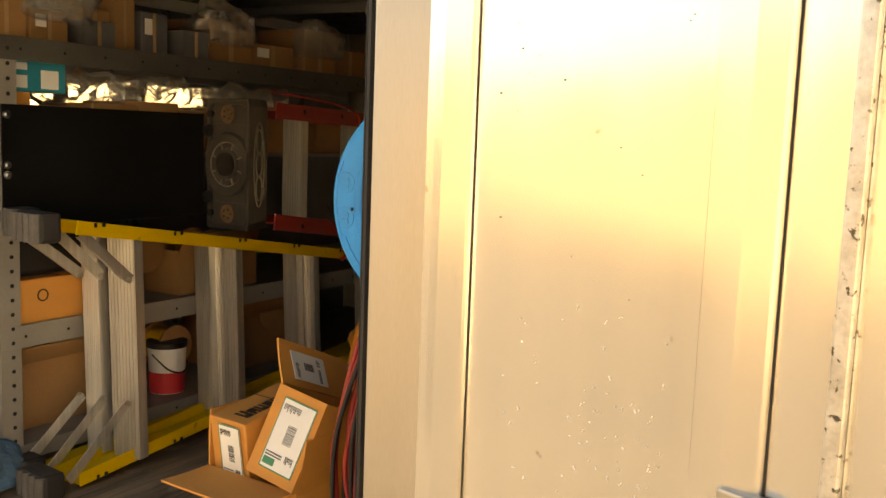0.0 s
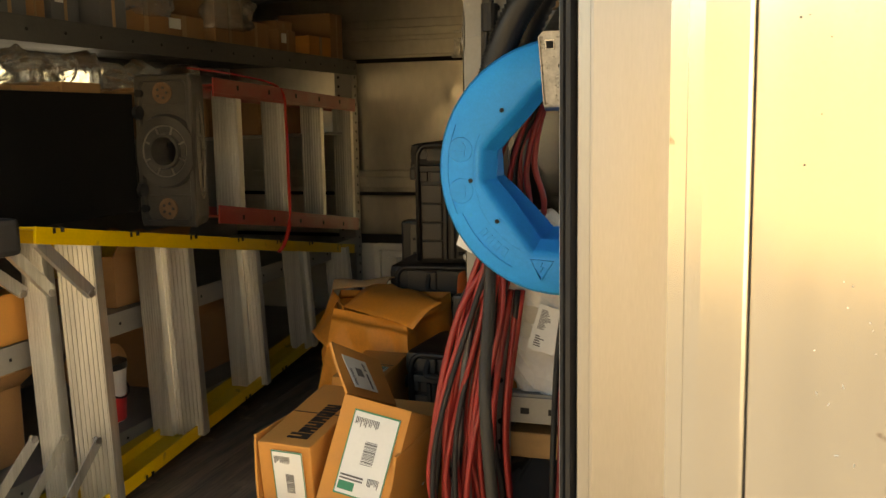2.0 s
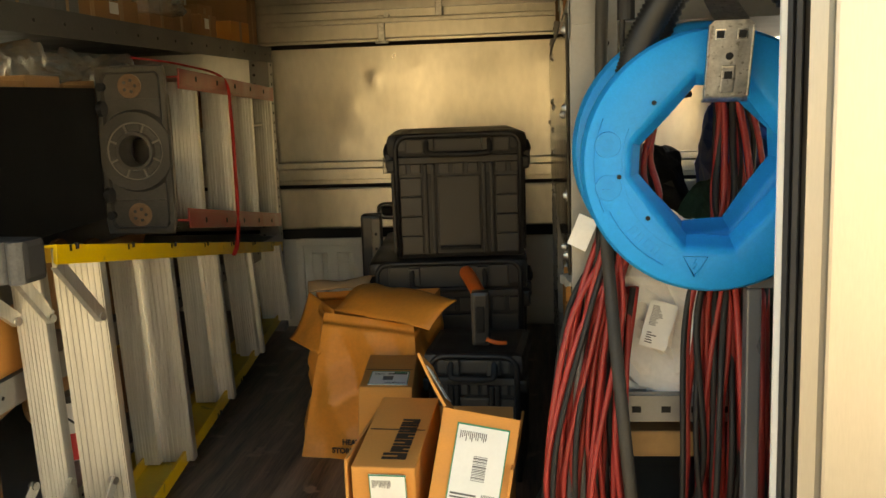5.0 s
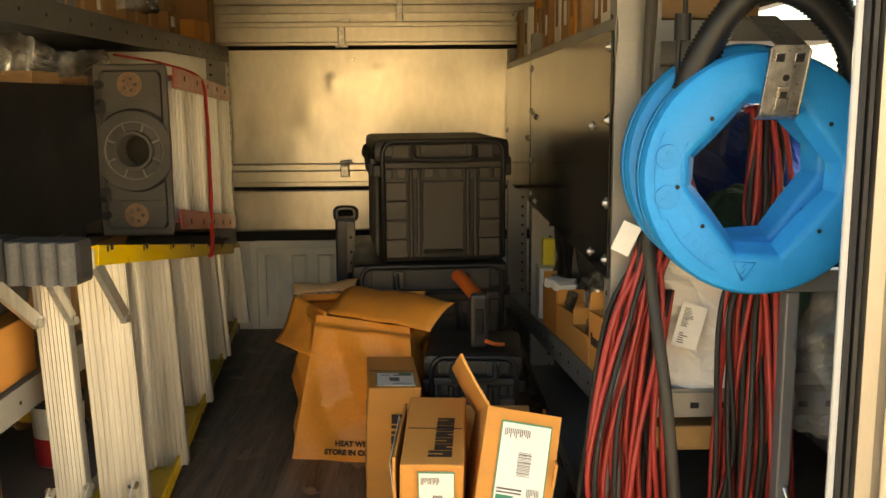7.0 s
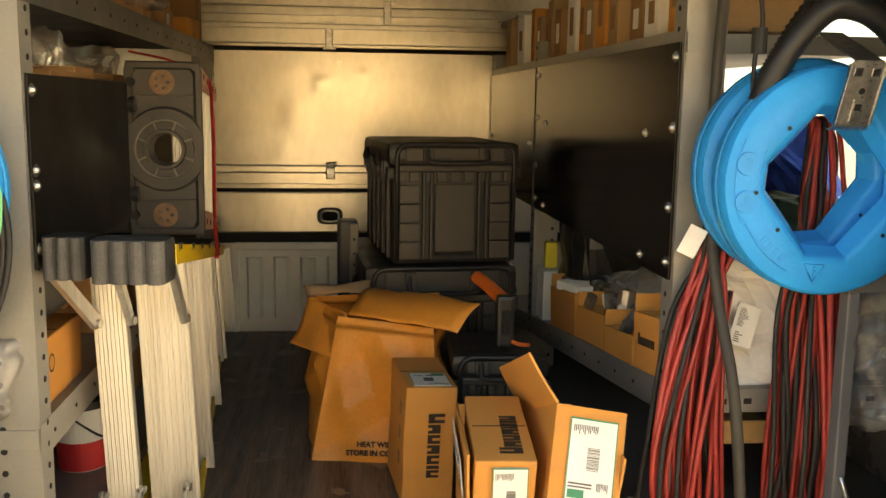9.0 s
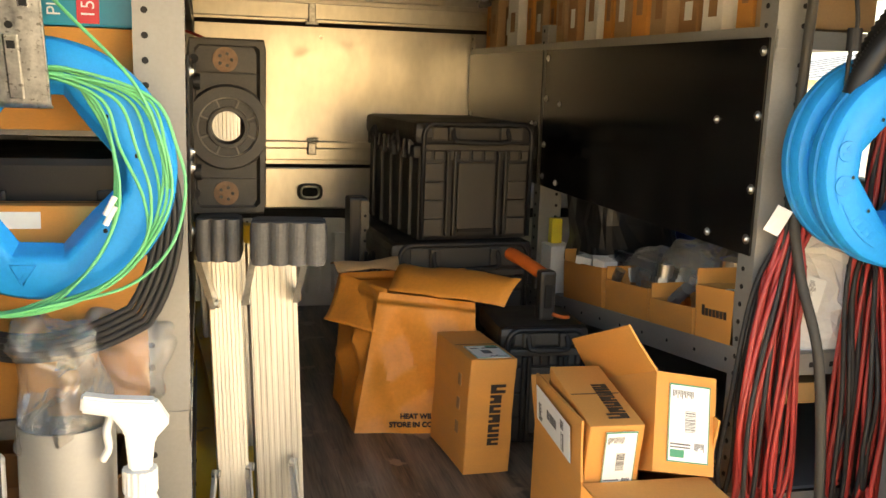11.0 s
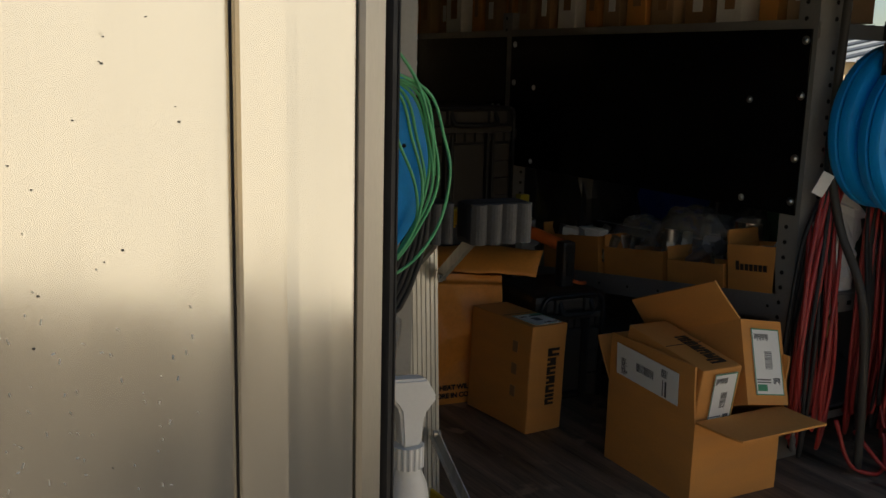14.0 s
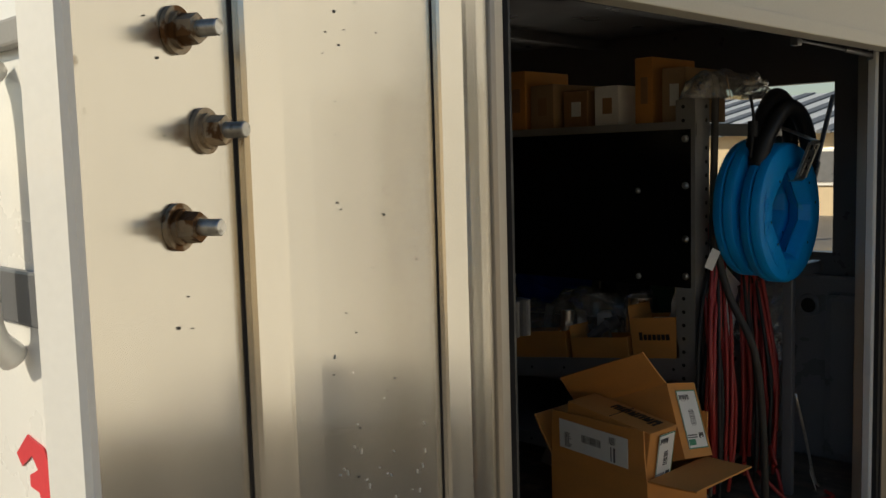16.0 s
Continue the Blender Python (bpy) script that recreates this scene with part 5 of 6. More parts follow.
def reel(name, m, R, label):
    """A pressed plastic reel case; its axis is y and its front looks along -y."""
    t = thing(name, m, label, "wire reel", "blue reels")
    n = 160
    T = 0.028
    for nm, sg in (("front_shell", -1), ("back_shell", 1)):
        bm = B()
        prof = [(R - 0.004, 0.0015), (R, 0.004), (R, T - 0.012), (R - 0.004, T - 0.005), (R - 0.012, T - 0.001), (R * 0.80, T + 0.002), (-0.012, T + 0.002), (-0.006, T), (-0.002, T - 0.004), (0.0, T - 0.009), (0.010, 0.0015)]
        loops = []
        for r, y in prof:
            ring = []
            for k in range(n):
                a = 2 * math.pi * k / n
                rr = r if r > 0.03 else opening(a, 0.0995, 0.103, 0.029, 0.020) - r
                ring.append(bm.verts.new((math.cos(a) * rr, sg * y, math.sin(a) * rr)))
            loops.append(ring)
        for p, q in zip(loops, loops[1:] + loops[:1]):
            for k in range(n):
                bm.faces.new((p[k], p[(k + 1) % n], q[(k + 1) % n], q[k]))
        bmesh.ops.recalc_face_normals(bm, faces=bm.faces)
        sh = part(nm, bm, "blue", t, smooth=True)
        sh.data.set_sharp_from_angle(angle=radians(32))
        if sg < 0:
            for a in (radians(q) for q in (42, -42, 138, -138, 12, 190)):
                rr = opening(a, 0.0995, 0.103, 0.029, 0.020) + 0.017
                p = Vector((math.cos(a) * rr, -T - 0.0015, math.sin(a) * rr))
                bm = B()
                cyl(bm, p, p + Vector((0, -0.0015, 0)), 0.0050, seg=16)
                sc = part("screw", bm, "blue", sh)
                bm = B()
                cyl(bm, p + Vector((0, -0.0014, 0)), p + Vector((0, -0.002, 0)), 0.003, seg=10)
                part("screw_socket", bm, "hole", sc)
            # raised panel with two round pictures, a warning triangle and a raised strip
            for ang in (172, 195):
                p = Vector((math.cos(radians(ang)) * (R - 0.030), -T - 0.0012, math.sin(radians(ang)) * (R - 0.030)))
                bm = B()
                cyl(bm, p, p + Vector((0, -0.0014, 0)), 0.0165, 0.0158, seg=28)
                disc = part("embossed_disc", bm, "blue", sh)
                bm = B()
                cyl(bm, p + Vector((0.002, -0.0012, 0.004)), p + Vector((0.002, -0.0022, 0.004)), 0.0045, seg=14)
                box(bm, p.x - 0.008, p.x + 0.006, p.y - 0.0022, p.y - 0.0012, p.z - 0.008, p.z - 0.002)
                part("raised_figure", bm, "blue", disc)
            bm = B()
            c = Vector((math.cos(radians(-98)) * 0.127, 0, math.sin(radians(-98)) * 0.127))
            sweep(bm, [c + Vector((0.017 * math.cos(radians(q)), -T - 0.0018, 0.017 * math.sin(radians(q)))) for q in (-90, 30, 150, -90)], 0.0013, 6)
            sweep(bm, [c + Vector((x, -T - 0.0018, z)) for x, z in ((0.001, 0.006), (-0.002, 0.0), (0.002, 0.0), (-0.001, -0.007))], 0.0010, 6)
            part("warning_triangle", bm, "blue", sh)
            bm = B()
            for a0, a1, r0 in ((207, 246, 0.141), (207, 246, 0.116), (160, 206, 0.148), (160, 206, 0.114)):
                sweep(bm, [Vector((math.cos(radians(a0 + (a1 - a0) * q / 12)) * r0, -T - 0.0018, math.sin(radians(a0 + (a1 - a0) * q / 12)) * r0)) for q in range(13)], 0.0005, 6)
            part("raised_panel_edge", bm, "blue", sh)
            bm = B()
            for q in range(4):
                a = radians(222 + 5.5 * q)
                box(bm, -0.0035, 0.0035, -T - 0.0025, -T - 0.001, -0.006, 0.006, 0.0006, Matrix.Translation((math.cos(a) * 0.129, 0, math.sin(a) * 0.129)) @ Matrix.Rotation(-a - math.pi / 2, 4, "Y"))
            part("raised_bars", bm, "blue", sh)
    return t


reel("wire_reel", pose(-0.4075, 1.095, 1.632, 0, 3, 0), 0.163, "blue plastic wire reel hanging over red cords")
reel("wire_reel", pose(-0.4150, 1.157, 1.644, 0, -4, 0), 0.163, "blue plastic wire reel hanging behind another")
reel("wire_reel", pose(-1.690, 1.085, 1.618, 0, 2, 0), 0.163, "blue plastic wire reel draped with green wire")


def hanger(name, x, y, z0, z1, w, label):
    """A pressed steel strap: chamfered top, two square holes, a round hole, a pressed slot, its foot curled under the reel."""
    t = thing(name, pose(x, y, z0), label, "bracket")
    c, h = w * 0.12, z1 - z0
    bm = B()
    prism(bm, [(-w / 2, 0.014), (w / 2, 0.014), (w / 2, h - c), (w / 2 - c, h), (-w / 2 + c, h), (-w / 2, h - c)], -0.0012, 0.0012, "y")
    for e in (-w / 2, w / 2 - 0.0025):
        box(bm, e, e + 0.0025, -0.0035, 0.004, 0.014, h - c, 0.001)
    box(bm, -w / 2 + c, w / 2 - c, 0, 0.12, h - 0.0025, h, 0.001)
    part("strap", bm, "galv", t)
    bm = B()
    arc = [(0.0012 * 0 - 0.013 * (1 - math.cos(a)) * -1, 0.014 - 0.013 * math.sin(a)) for a in (math.pi / 2 * k / 6 for k in range(7))]
    prism(bm, arc + [(p + 0.0018, q + 0.0018) for p, q in arc[::-1]], -w / 2, w / 2, "x")
    part("curled_foot", bm, "galv", t)
    for dx in (-w * 0.24, w * 0.24):
        bm = B()
        box(bm, dx - 0.0062, dx + 0.0062, -0.0020, 0.0, h - 0.0225, h - 0.0100, 0.0008)
        rim = part("hole_rim", bm, "chrome", t)
        bm = B()
        box(bm, dx - 0.0042, dx + 0.0042, -0.0027, -0.0015, h - 0.0205, h - 0.0120)
        part("square_hole", bm, "hole", rim)
    bm = B()
    cyl(bm, (0, -0.0018, h - 0.043), (0, 0, h - 0.043), 0.0045, seg=18)
    part("round_hole", bm, "hole", t)
    bm = B()
    box(bm, -0.0085, 0.0085, -0.0030, 0.0, 0.018, h - 0.054, 0.0020)
    rib_ = part("pressed_slot", bm, "galv", t)
    bm = B()
    box(bm, -0.0045, 0.0045, -0.0040, -0.0026, h - 0.070, h - 0.061)
    part("slot_hole", bm, "hole", rib_)
    t.matrix_basis = pose(x, y + 0.006, z0, 22, 0, 0)
    return t


hanger("reel_hanger", -0.400, 1.052, 1.700, 1.806, 0.052, "galvanised steel hanger with punched slots")
hanger("reel_hanger", -1.703, 1.028, 1.690, 1.84, 0.072, "galvanised steel hanger with punched slots")


# ---- hanging cords ----
def cord(mats, label, pts, r):
    bm = B()
    sweep(bm, smooth_path(pts, 7), r, 8)
    return whole("hanging_cord", bm, mats, label, "cord", group="hanging cords")


rc = random.Random(11)
for k in range(34):
    left = k < 18
    f = (k if left else k - 18) / (17 if left else 15)
    xm = (-0.578 + 0.070 * f) if left else (-0.424 + 0.090 * f)
    xb = (-0.620 + 0.090 * f) if left else (-0.436 + 0.098 * f)
    x_top = -0.425 + rc.uniform(-0.02, 0.01) if left else -0.388 + rc.uniform(-0.01, 0.02)
    bulge = (-0.468 if k % 3 == 0 else -0.500) - 0.04 * rc.random() if left else -0.385 + 0.065 * rc.random()
    y = 1.197 + rc.uniform(-0.006, 0.010)
    yl_ = rc.uniform(1.125, 1.20)
    zb = rc.uniform(0.965, 1.06)
    colour = ("red_cord", "black_cord", "red_cord", "red_cord", "black_cord", "red_cord", "grey_cord" if k % 3 == 0 else "black_cord")[k % 7]
    if not left and k % 7 == 6:
        colour = "red_cord"
    lab = {"red_cord": "red insulated cord hanging in a loose bundle", "black_cord": "black insulated cord hanging in a loose bundle", "grey_cord": "grey insulated cord hanging in a loose bundle"}[colour]

    def j(s):
        return rc.uniform(-s, s)
    cord(colour, lab, [(x_top, 1.195, 1.715), ((x_top + bulge) / 2, y - 0.01, 1.712), (bulge, y, 1.64 + j(0.02)), (bulge + j(0.01), y, 1.55), (xm + j(0.010), (y + yl_) / 2, 1.42), (xb + j(0.012), yl_, 1.22),
                      (xb + j(0.014), yl_, zb + 0.07), (xb + 0.014 + j(0.01), yl_ + 0.01, zb), (xb + 0.028 + j(0.01), yl_ + 0.012, zb + 0.08), (xb + 0.022, yl_ + 0.01, 1.25), (xm + 0.02 + j(0.01), y, 1.45)], rc.uniform(0.0040, 0.0052))
for pts in ([(-0.520, 1.13, 1.05), (-0.505, 1.10, 0.965), (-0.470, 1.07, 0.945), (-0.420, 1.08, 0.942), (-0.375, 1.11, 0.975), (-0.360, 1.14, 1.06)],
            [(-0.470, 1.12, 1.02), (-0.430, 1.06, 0.948), (-0.370, 1.02, 0.942), (-0.320, 1.00, 0.942), (-0.295, 1.03, 0.943)]):
    cord("red_cord", "red insulated cord trailing in a loop on the floor", pts, 0.0046)
bm = B()
sweep(bm, smooth_path([(-0.530, 1.196, 1.95), (-0.536, 1.196, 1.80), (-0.536, 1.197, 1.60), (-0.528, 1.165, 1.45), (-0.520, 1.105, 1.32), (-0.504, 1.09, 1.14), (-0.490, 1.09, 0.95)], 8), 0.0088, 12)
whole("black_hose", bm, "hose_rubber", "thick black rubber hose hanging beside the reels", "hose")
for pts, lab in (([(-0.508, 1.105, 1.74), (-0.49, 1.10, 1.79), (-0.46, 1.09, 1.84), (-0.42, 1.08, 1.875), (-0.36, 1.075, 1.86), (-0.30, 1.08, 1.80), (-0.275, 1.09, 1.72)], "thick black corrugated hose looped over the reels"),
                 ([(-0.49, 1.13, 1.73), (-0.46, 1.13, 1.82), (-0.40, 1.12, 1.90), (-0.33, 1.12, 1.885), (-0.285, 1.13, 1.83), (-0.262, 1.14, 1.74)], "thick black corrugated hose looped behind the reels")):
    bm = B()
    sweep(bm, smooth_path(pts, 22), 0.019, 14, ridged=0.07)
    whole("corrugated_hose", bm, "black_plastic", lab, "hose")
for x, z0 in ((-0.512, 1.76),):
    bm = B()
    sweep(bm, smooth_path([(x, 1.12, 1.90), (x + 0.004, 1.115, 1.85), (x - 0.004, 1.115, 1.80), (x, 1.12, z0 - 0.04)], 6), 0.0035, 8)
    cyl(bm, (x + 0.001, 1.115, 1.845), (x + 0.001, 1.115, 1.81), 0.011, seg=14)
    whole("plug_cord", bm, "black_cord", "black cord with a moulded plug", "cord")
# paper tag
bm = B()
box(bm, -0.014, 0.014, -0.0006, 0.0006, -0.028, 0.02, 0)
whole("paper_tag", bm, "white_paper", "small creased paper tag tied to a cord", "tag", m=pose(-0.563, 1.185, 1.535, 8, 24, -15))


# ---- loose sheets and bags ----
def bag(name, m, w, d, h, mats, label, crumple=0.02, seed=1.0, taper=0.25):
    """A crumpled bag: a deformed closed form."""
    bm = B()
    bmesh.ops.create_uvsphere(bm, u_segments=40, v_segments=28, radius=1.0)
    for v in bm.verts:
        c = v.co.copy()
        p = Vector((math.copysign(abs(c.x) ** 0.55, c.x) * w / 2, math.copysign(abs(c.y) ** 0.55, c.y) * d / 2, math.copysign(abs(c.z) ** 0.6, c.z) * h / 2))
        k = 1 - taper * (0.5 + c.z / 2)
        f = Vector((p.x * k, p.y * k, p.z + h / 2))
        q = f * 15 + Vector((seed, seed * 2, 0))
        f += Vector((noise.noise(q), noise.noise(q + Vector((7, 0, 0))), noise.noise(q + Vector((0, 9, 0))))) * crumple
        f += c * (abs(noise.noise(f * 34 + Vector((seed, 0, 3)))) * crumple * 0.7)
        f.z = max(f.z, 0)
        v.co = f
    return whole(name, bm, mats, label, "bag", m=m, smooth=False)


wb = bag("paper_bag", pose(-0.445, 1.275, 1.285), 0.20, 0.08, 0.25, "white_paper", "crumpled white paper bag with a printed label", 0.034, 2.0, 0.3)
lb = B()
box(lb, -0.020, 0.020, -0.001, 0, -0.034, 0.034)
lo = part("paper_label", lb, "label", wb, "small white printed label")
lo.matrix_basis = pose(-0.012, -0.056, 0.105, -4, 16, 0)
lb = B()
bars(lb, -0.014, 0.004, -0.002, 0.028, 14, -0.001, 4, False)
bars(lb, -0.013, 0.002, -0.028, -0.010, 5, -0.001, 9, False)
part("printed_code", lb, "ink_grey", lo)
bag("plastic_bag", pose(-0.225, 1.22, 1.23), 0.14, 0.13, 0.22, "film", "crumpled clear plastic bag on the shelf", 0.03, 5.0, 0.4)

# slotted rail across the shelf end, wood offcut, upright strut
bm = B()
box(bm, -0.51, -0.20, 1.212, 1.215, 1.248, 1.287)
for i in range(7):
    box(bm, -0.495 + i * 0.042, -0.482 + i * 0.042, 1.2108, 1.2125, 1.262, 1.271, mi=1)
whole("slotted_rail", bm, ["grey_steel", "hole"], "grey slotted steel rail across the shelf end", "rail")
bm = B()
box(bm, -0.52, -0.40, 1.235, 1.30, 1.185, 1.225, 0.003)
whole("wood_offcut", bm, "wood", "pale wooden offcut under the shelf rail", "offcut")
bm = B()
box(bm, -0.364, -0.345, 1.085, 1.11, FLOOR, 1.47, 0.003)
box(bm, -0.364, -0.20, 1.085, 1.11, 1.47, 1.50, 0.003)
whole("steel_upright", bm, "trim_grey", "thin grey steel upright beside the cords", "upright")
bm = B()
sweep(bm, smooth_path([(-0.355, 1.08, 1.19), (-0.32, 1.07, 1.08), (-0.29, 1.06, 0.97), (-0.28, 1.05, 0.945)], 5), 0.0035, 8)
whole("steel_rod", bm, "galv", "thin bare steel rod leaning at the sill", "rod")
for k in range(4):
    bm = B()
    sweep(bm, smooth_path([(-0.66 + 0.01 * k, 1.42 - 0.02 * k, 0.96 + 0.012 * k), (-0.60, 1.36 - 0.01 * k, 1.03 + 0.008 * k), (-0.54, 1.33, 1.005 + 0.01 * k), (-0.50, 1.30 + 0.01 * k, 0.95)], 6), 0.003, 6)
    whole("wire_offcut", bm, "grey_cord", "loose grey wire offcut on the floor", "wire", group="wire offcuts")
bm = B()
box(bm, -0.025, 0.025, -0.0006, 0.0006, 0, 0.045)
whole("paper_scrap", bm, "white_paper", "scrap of white paper on the floor", "paper", m=pose(-0.30, 1.05, FLOOR + 0.006, -20, 30, 20))
bm = B()
for a, b, c, d in ((0, 0.04, 0, 0.003), (0, 0.04, 0.037, 0.04)):
    box(bm, a, b, 0, 0.16, c, d)
box(bm, 0.0, 0.003, 0, 0.16, 0.003, 0.037)
box(bm, 0.037, 0.04, 0, 0.16, 0.003, 0.037)
whole("square_tube", bm, "grey_steel", "short hollow square steel tube on the floor", "tube", m=pose(-0.655, 1.50, FLOOR + 0.03, 0, 30, -12))

# ---- right shelf contents ----
def deck(y):
    """Height of the sloping right-hand shelf."""
    return 1.291 - 0.125 * (y - 1.215)



for x, y, w, d, h, lab in ((-0.528, 1.262, 0.10, 0.130, 0.105, "small brown open carton on the shelf"), (-0.535, 1.405, 0.085, 0.175, 0.058, "low brown carton tray on the shelf"), (-0.532, 1.60, 0.08, 0.215, 0.075, "low brown carton tray on the shelf"), (-0.530, 1.84, 0.08, 0.24, 0.100, "low brown carton tray on the shelf")):
    c = carton("cardboard_box", pose(x, y, deck(y), -7.1), w, d, h, lab, open_top=True, flaps=(("back", 15, 0.03),))
    if w == 0.10:
        bm = B()
        for k in range(7):
            box(bm, -0.0512, -0.050, 0.022 + k * 0.0125, 0.031 + k * 0.0125, 0.050, 0.064 + (0.006 if k == 6 else 0))
        part("printed_mark", bm, "ink", c)
        bm = B()
        box(bm, -0.04, 0.04, 0.01, 0.115, 0.085, 0.096, 0.003)
        part("packing", bm, "white_paper", c)
rs = random.Random(5)
for k in range(60):
    x, y = rs.uniform(-0.555, -0.40), rs.uniform(1.42, 2.2)
    bm = B()
    if k % 3:
        r = rs.uniform(0.010, 0.018)
        h = rs.uniform(0.03, 0.07)
        cyl(bm, (0, 0, 0), (0, 0, h), r, seg=18)
        cyl(bm, (0, 0, h * 0.3), (0, 0, h * 0.5), r * 1.15, seg=6)
    else:
        box(bm, -0.02, 0.02, -0.016, 0.016, 0, 0.035, 0.003)
    whole("conduit_fitting", bm, rs.choice(("galv", "alu_dark", "white_paper", "trim_grey")), "small metal conduit fitting lying in a tray", "fitting", m=pose(x, y, deck(y) + 0.03 + rs.uniform(0, 0.045), rs.uniform(0, 90), 0, rs.uniform(0, 180)), group="conduit fittings")
for x, y, r, h in ((-0.452, 1.452, 0.043, 0.150),):
    bm = B()
    z = deck(y) - 0.002
    cyl(bm, (x, y, z), (x, y, z + h), r, seg=28)
    cyl(bm, (x, y, z + h), (x, y, z + 0.008 + h), r * 0.9, r * 0.55, seg=28)
    whole("steel_can", bm, "chrome", "shiny unlabelled steel can on the shelf", "can")
bm = B()
box(bm, -0.552, -0.520, 2.235, 2.262, 1.302, 1.372, 0.003)
bm2 = B()
box(bm2, -0.565, -0.50, 2.20, 2.29, 1.165, 1.300, 0.003)
whole("cardboard_box", bm2, "white_paper", "small white carton standing on the shelf", "box")
whole("yellow_carton", bm, "yellow_sticker", "small yellow labelled pack on the shelf", "pack")
for x, y, a in ((-0.548, 1.885, 12), (-0.535, 1.935, -20), (-0.550, 1.985, 35)):
    bm = B()
    box(bm, -0.020, 0.020, -0.024, 0.024, 0, 0.022, 0.003)
    box(bm, -0.0205, 0.0205, -0.003, 0.003, 0.003, 0.0228)
    whole("small_white_box", bm, "white_paper", "small white paper box on a carton tray", "box", m=pose(x, y, deck(y) + 0.098, 5, 0, a), group="small white boxes")
bag("plastic_bag", pose(-0.43, 1.62, 1.30), 0.16, 0.22, 0.10, "film", "crumpled clear plastic bag over fittings", 0.03, 8.0, 0.2)
# black slotted rail lying along the back of the trays
sr_ = thing("slotted_strip", pose(-0.46, 1.8, 1.34), "long black slotted metal strip lying over the trays", "strip")
q0, q1 = Vector((-0.462, 1.50, 1.345)), Vector((-0.462, 2.22, 1.318))
dq = q1 - q0
mq = Matrix.Translation(q0) @ dq.to_track_quat("Y", "Z").to_matrix().to_4x4()
bm = B()
box(bm, -0.014, 0.014, 0, dq.length, -0.0015, 0.0015, 0.0008, mq)
box(bm, -0.014, -0.011, 0, dq.length, -0.018, 0.0, 0.0008, mq)
partw("strip_body", bm, "black_plastic", sr_)
bm = B()
for k in range(34):
    box(bm, -0.006, 0.006, 0.010 + k * 0.021, 0.020 + k * 0.021, 0.0012, 0.0022, 0, mq)
partw("slots", bm, "galv", sr_, "pale slots along the strip")
bag("cloth_bag", pose(-0.14, 2.0, 1.19), 0.18, 0.90, 0.52, "blue_bin", "dark blue nylon tool bag on the shelf", 0.02, 3.0, 0.1)
bag("cloth_bag", pose(-0.26, 1.60, 1.24), 0.26, 0.22, 0.30, "black_plastic", "black nylon tool bag slumped on the shelf", 0.03, 9.0, 0.4)
bag("cloth_bag", pose(-0.30, 1.38, 1.270), 0.26, 0.16, 0.31, "green_bin", "dark green canvas tool bag on the shelf", 0.02, 6.0, 0.2)
for k in range(18):
    bm = B()
    w = rs.uniform(0.05, 0.10)
    h = rs.uniform(0.09, 0.17)
    box(bm, 0, 0.20, 0, w * 0.92, 0, h, 0.003)
    box(bm, -0.0015, 0, w * 0.25, w * 0.6, h * 0.3, h * 0.7, mi=1)
    whole("cardboard_box", bm, [("card_edge", "card", "white_paper", "card_dark", "card_edge", "card")[k % 6], "label" if k % 3 == 0 else "card_dark"], "brown carton filed upright on the top shelf", "box", m=pose(-0.56 + rs.uniform(0, 0.02), 1.26 + k * 0.096, 1.851, 0, 0, rs.uniform(-3, 3)), group="top shelf cartons")
bag("plastic_bag", pose(-0.40, 1.20, 1.905), 0.24, 0.13, 0.055, "film", "crumpled clear plastic bag on the top shelf", 0.030, 4.0, 0.5)
bag("plastic_bag", pose(-0.55, 1.22, 1.900), 0.10, 0.10, 0.050, "film", "small clear plastic bag on the top shelf", 0.030, 14.0, 0.5)
bm = B()
box(bm, -0.022, 0.022, -0.0006, 0.0006, 0, 0.055)
whole("card_tag", bm, "card_edge", "small beige card tag on the top shelf", "tag", m=pose(-0.47, 1.19, 1.90, -10, 6, 25))

# ---- left shelf contents ----
yy = 1.17
for k in range(13):
    w, h, dx = rs.uniform(0.07, 0.21), rs.uniform(0.07, 0.165), rs.uniform(0, 0.09)
    t = thing("cardboard_box", pose(-1.545 - dx, yy, 1.906, 0, 0, rs.uniform(-7, 7)), "brown carton on the top shelf", "box", group="top shelf cartons")
    bm = B()
    box(bm, -0.20, 0, 0, w * 0.94, 0, h, 0.003)
    part("carton_body", bm, rs.choice(("card_dark", "card_dark", "card", "trim_grey")), t)
    bm = B()
    box(bm, 0.0, 0.001, w * 0.42, w * 0.52, 0, h * 0.99)
    part("tape", bm, "card_edge", t)
    if k % 3 == 1:
        bm = B()
        box(bm, 0.001, 0.0022, w * 0.12, w * 0.38, h * 0.5, h * 0.85)
        part("paper_label", bm, "white_paper", t)
    if k % 4 == 2:
        t2 = thing("cardboard_box", pose(-1.56 - dx, yy + 0.01, 1.907 + h, 0, 0, rs.uniform(-9, 9)), "flat brown carton stacked on another", "box", group="top shelf cartons")
        bm = B()
        box(bm, -0.18, 0, 0, w * 0.8, 0, 0.028, 0.003)
        part("carton_body", bm, "card_dark", t2)
        bm = B()
        box(bm, 0.0, 0.001, w * 0.3, w * 0.42, 0.002, 0.02)
        part("tape", bm, "card_edge", t2)
    yy += w + rs.uniform(0.0, 0.03)
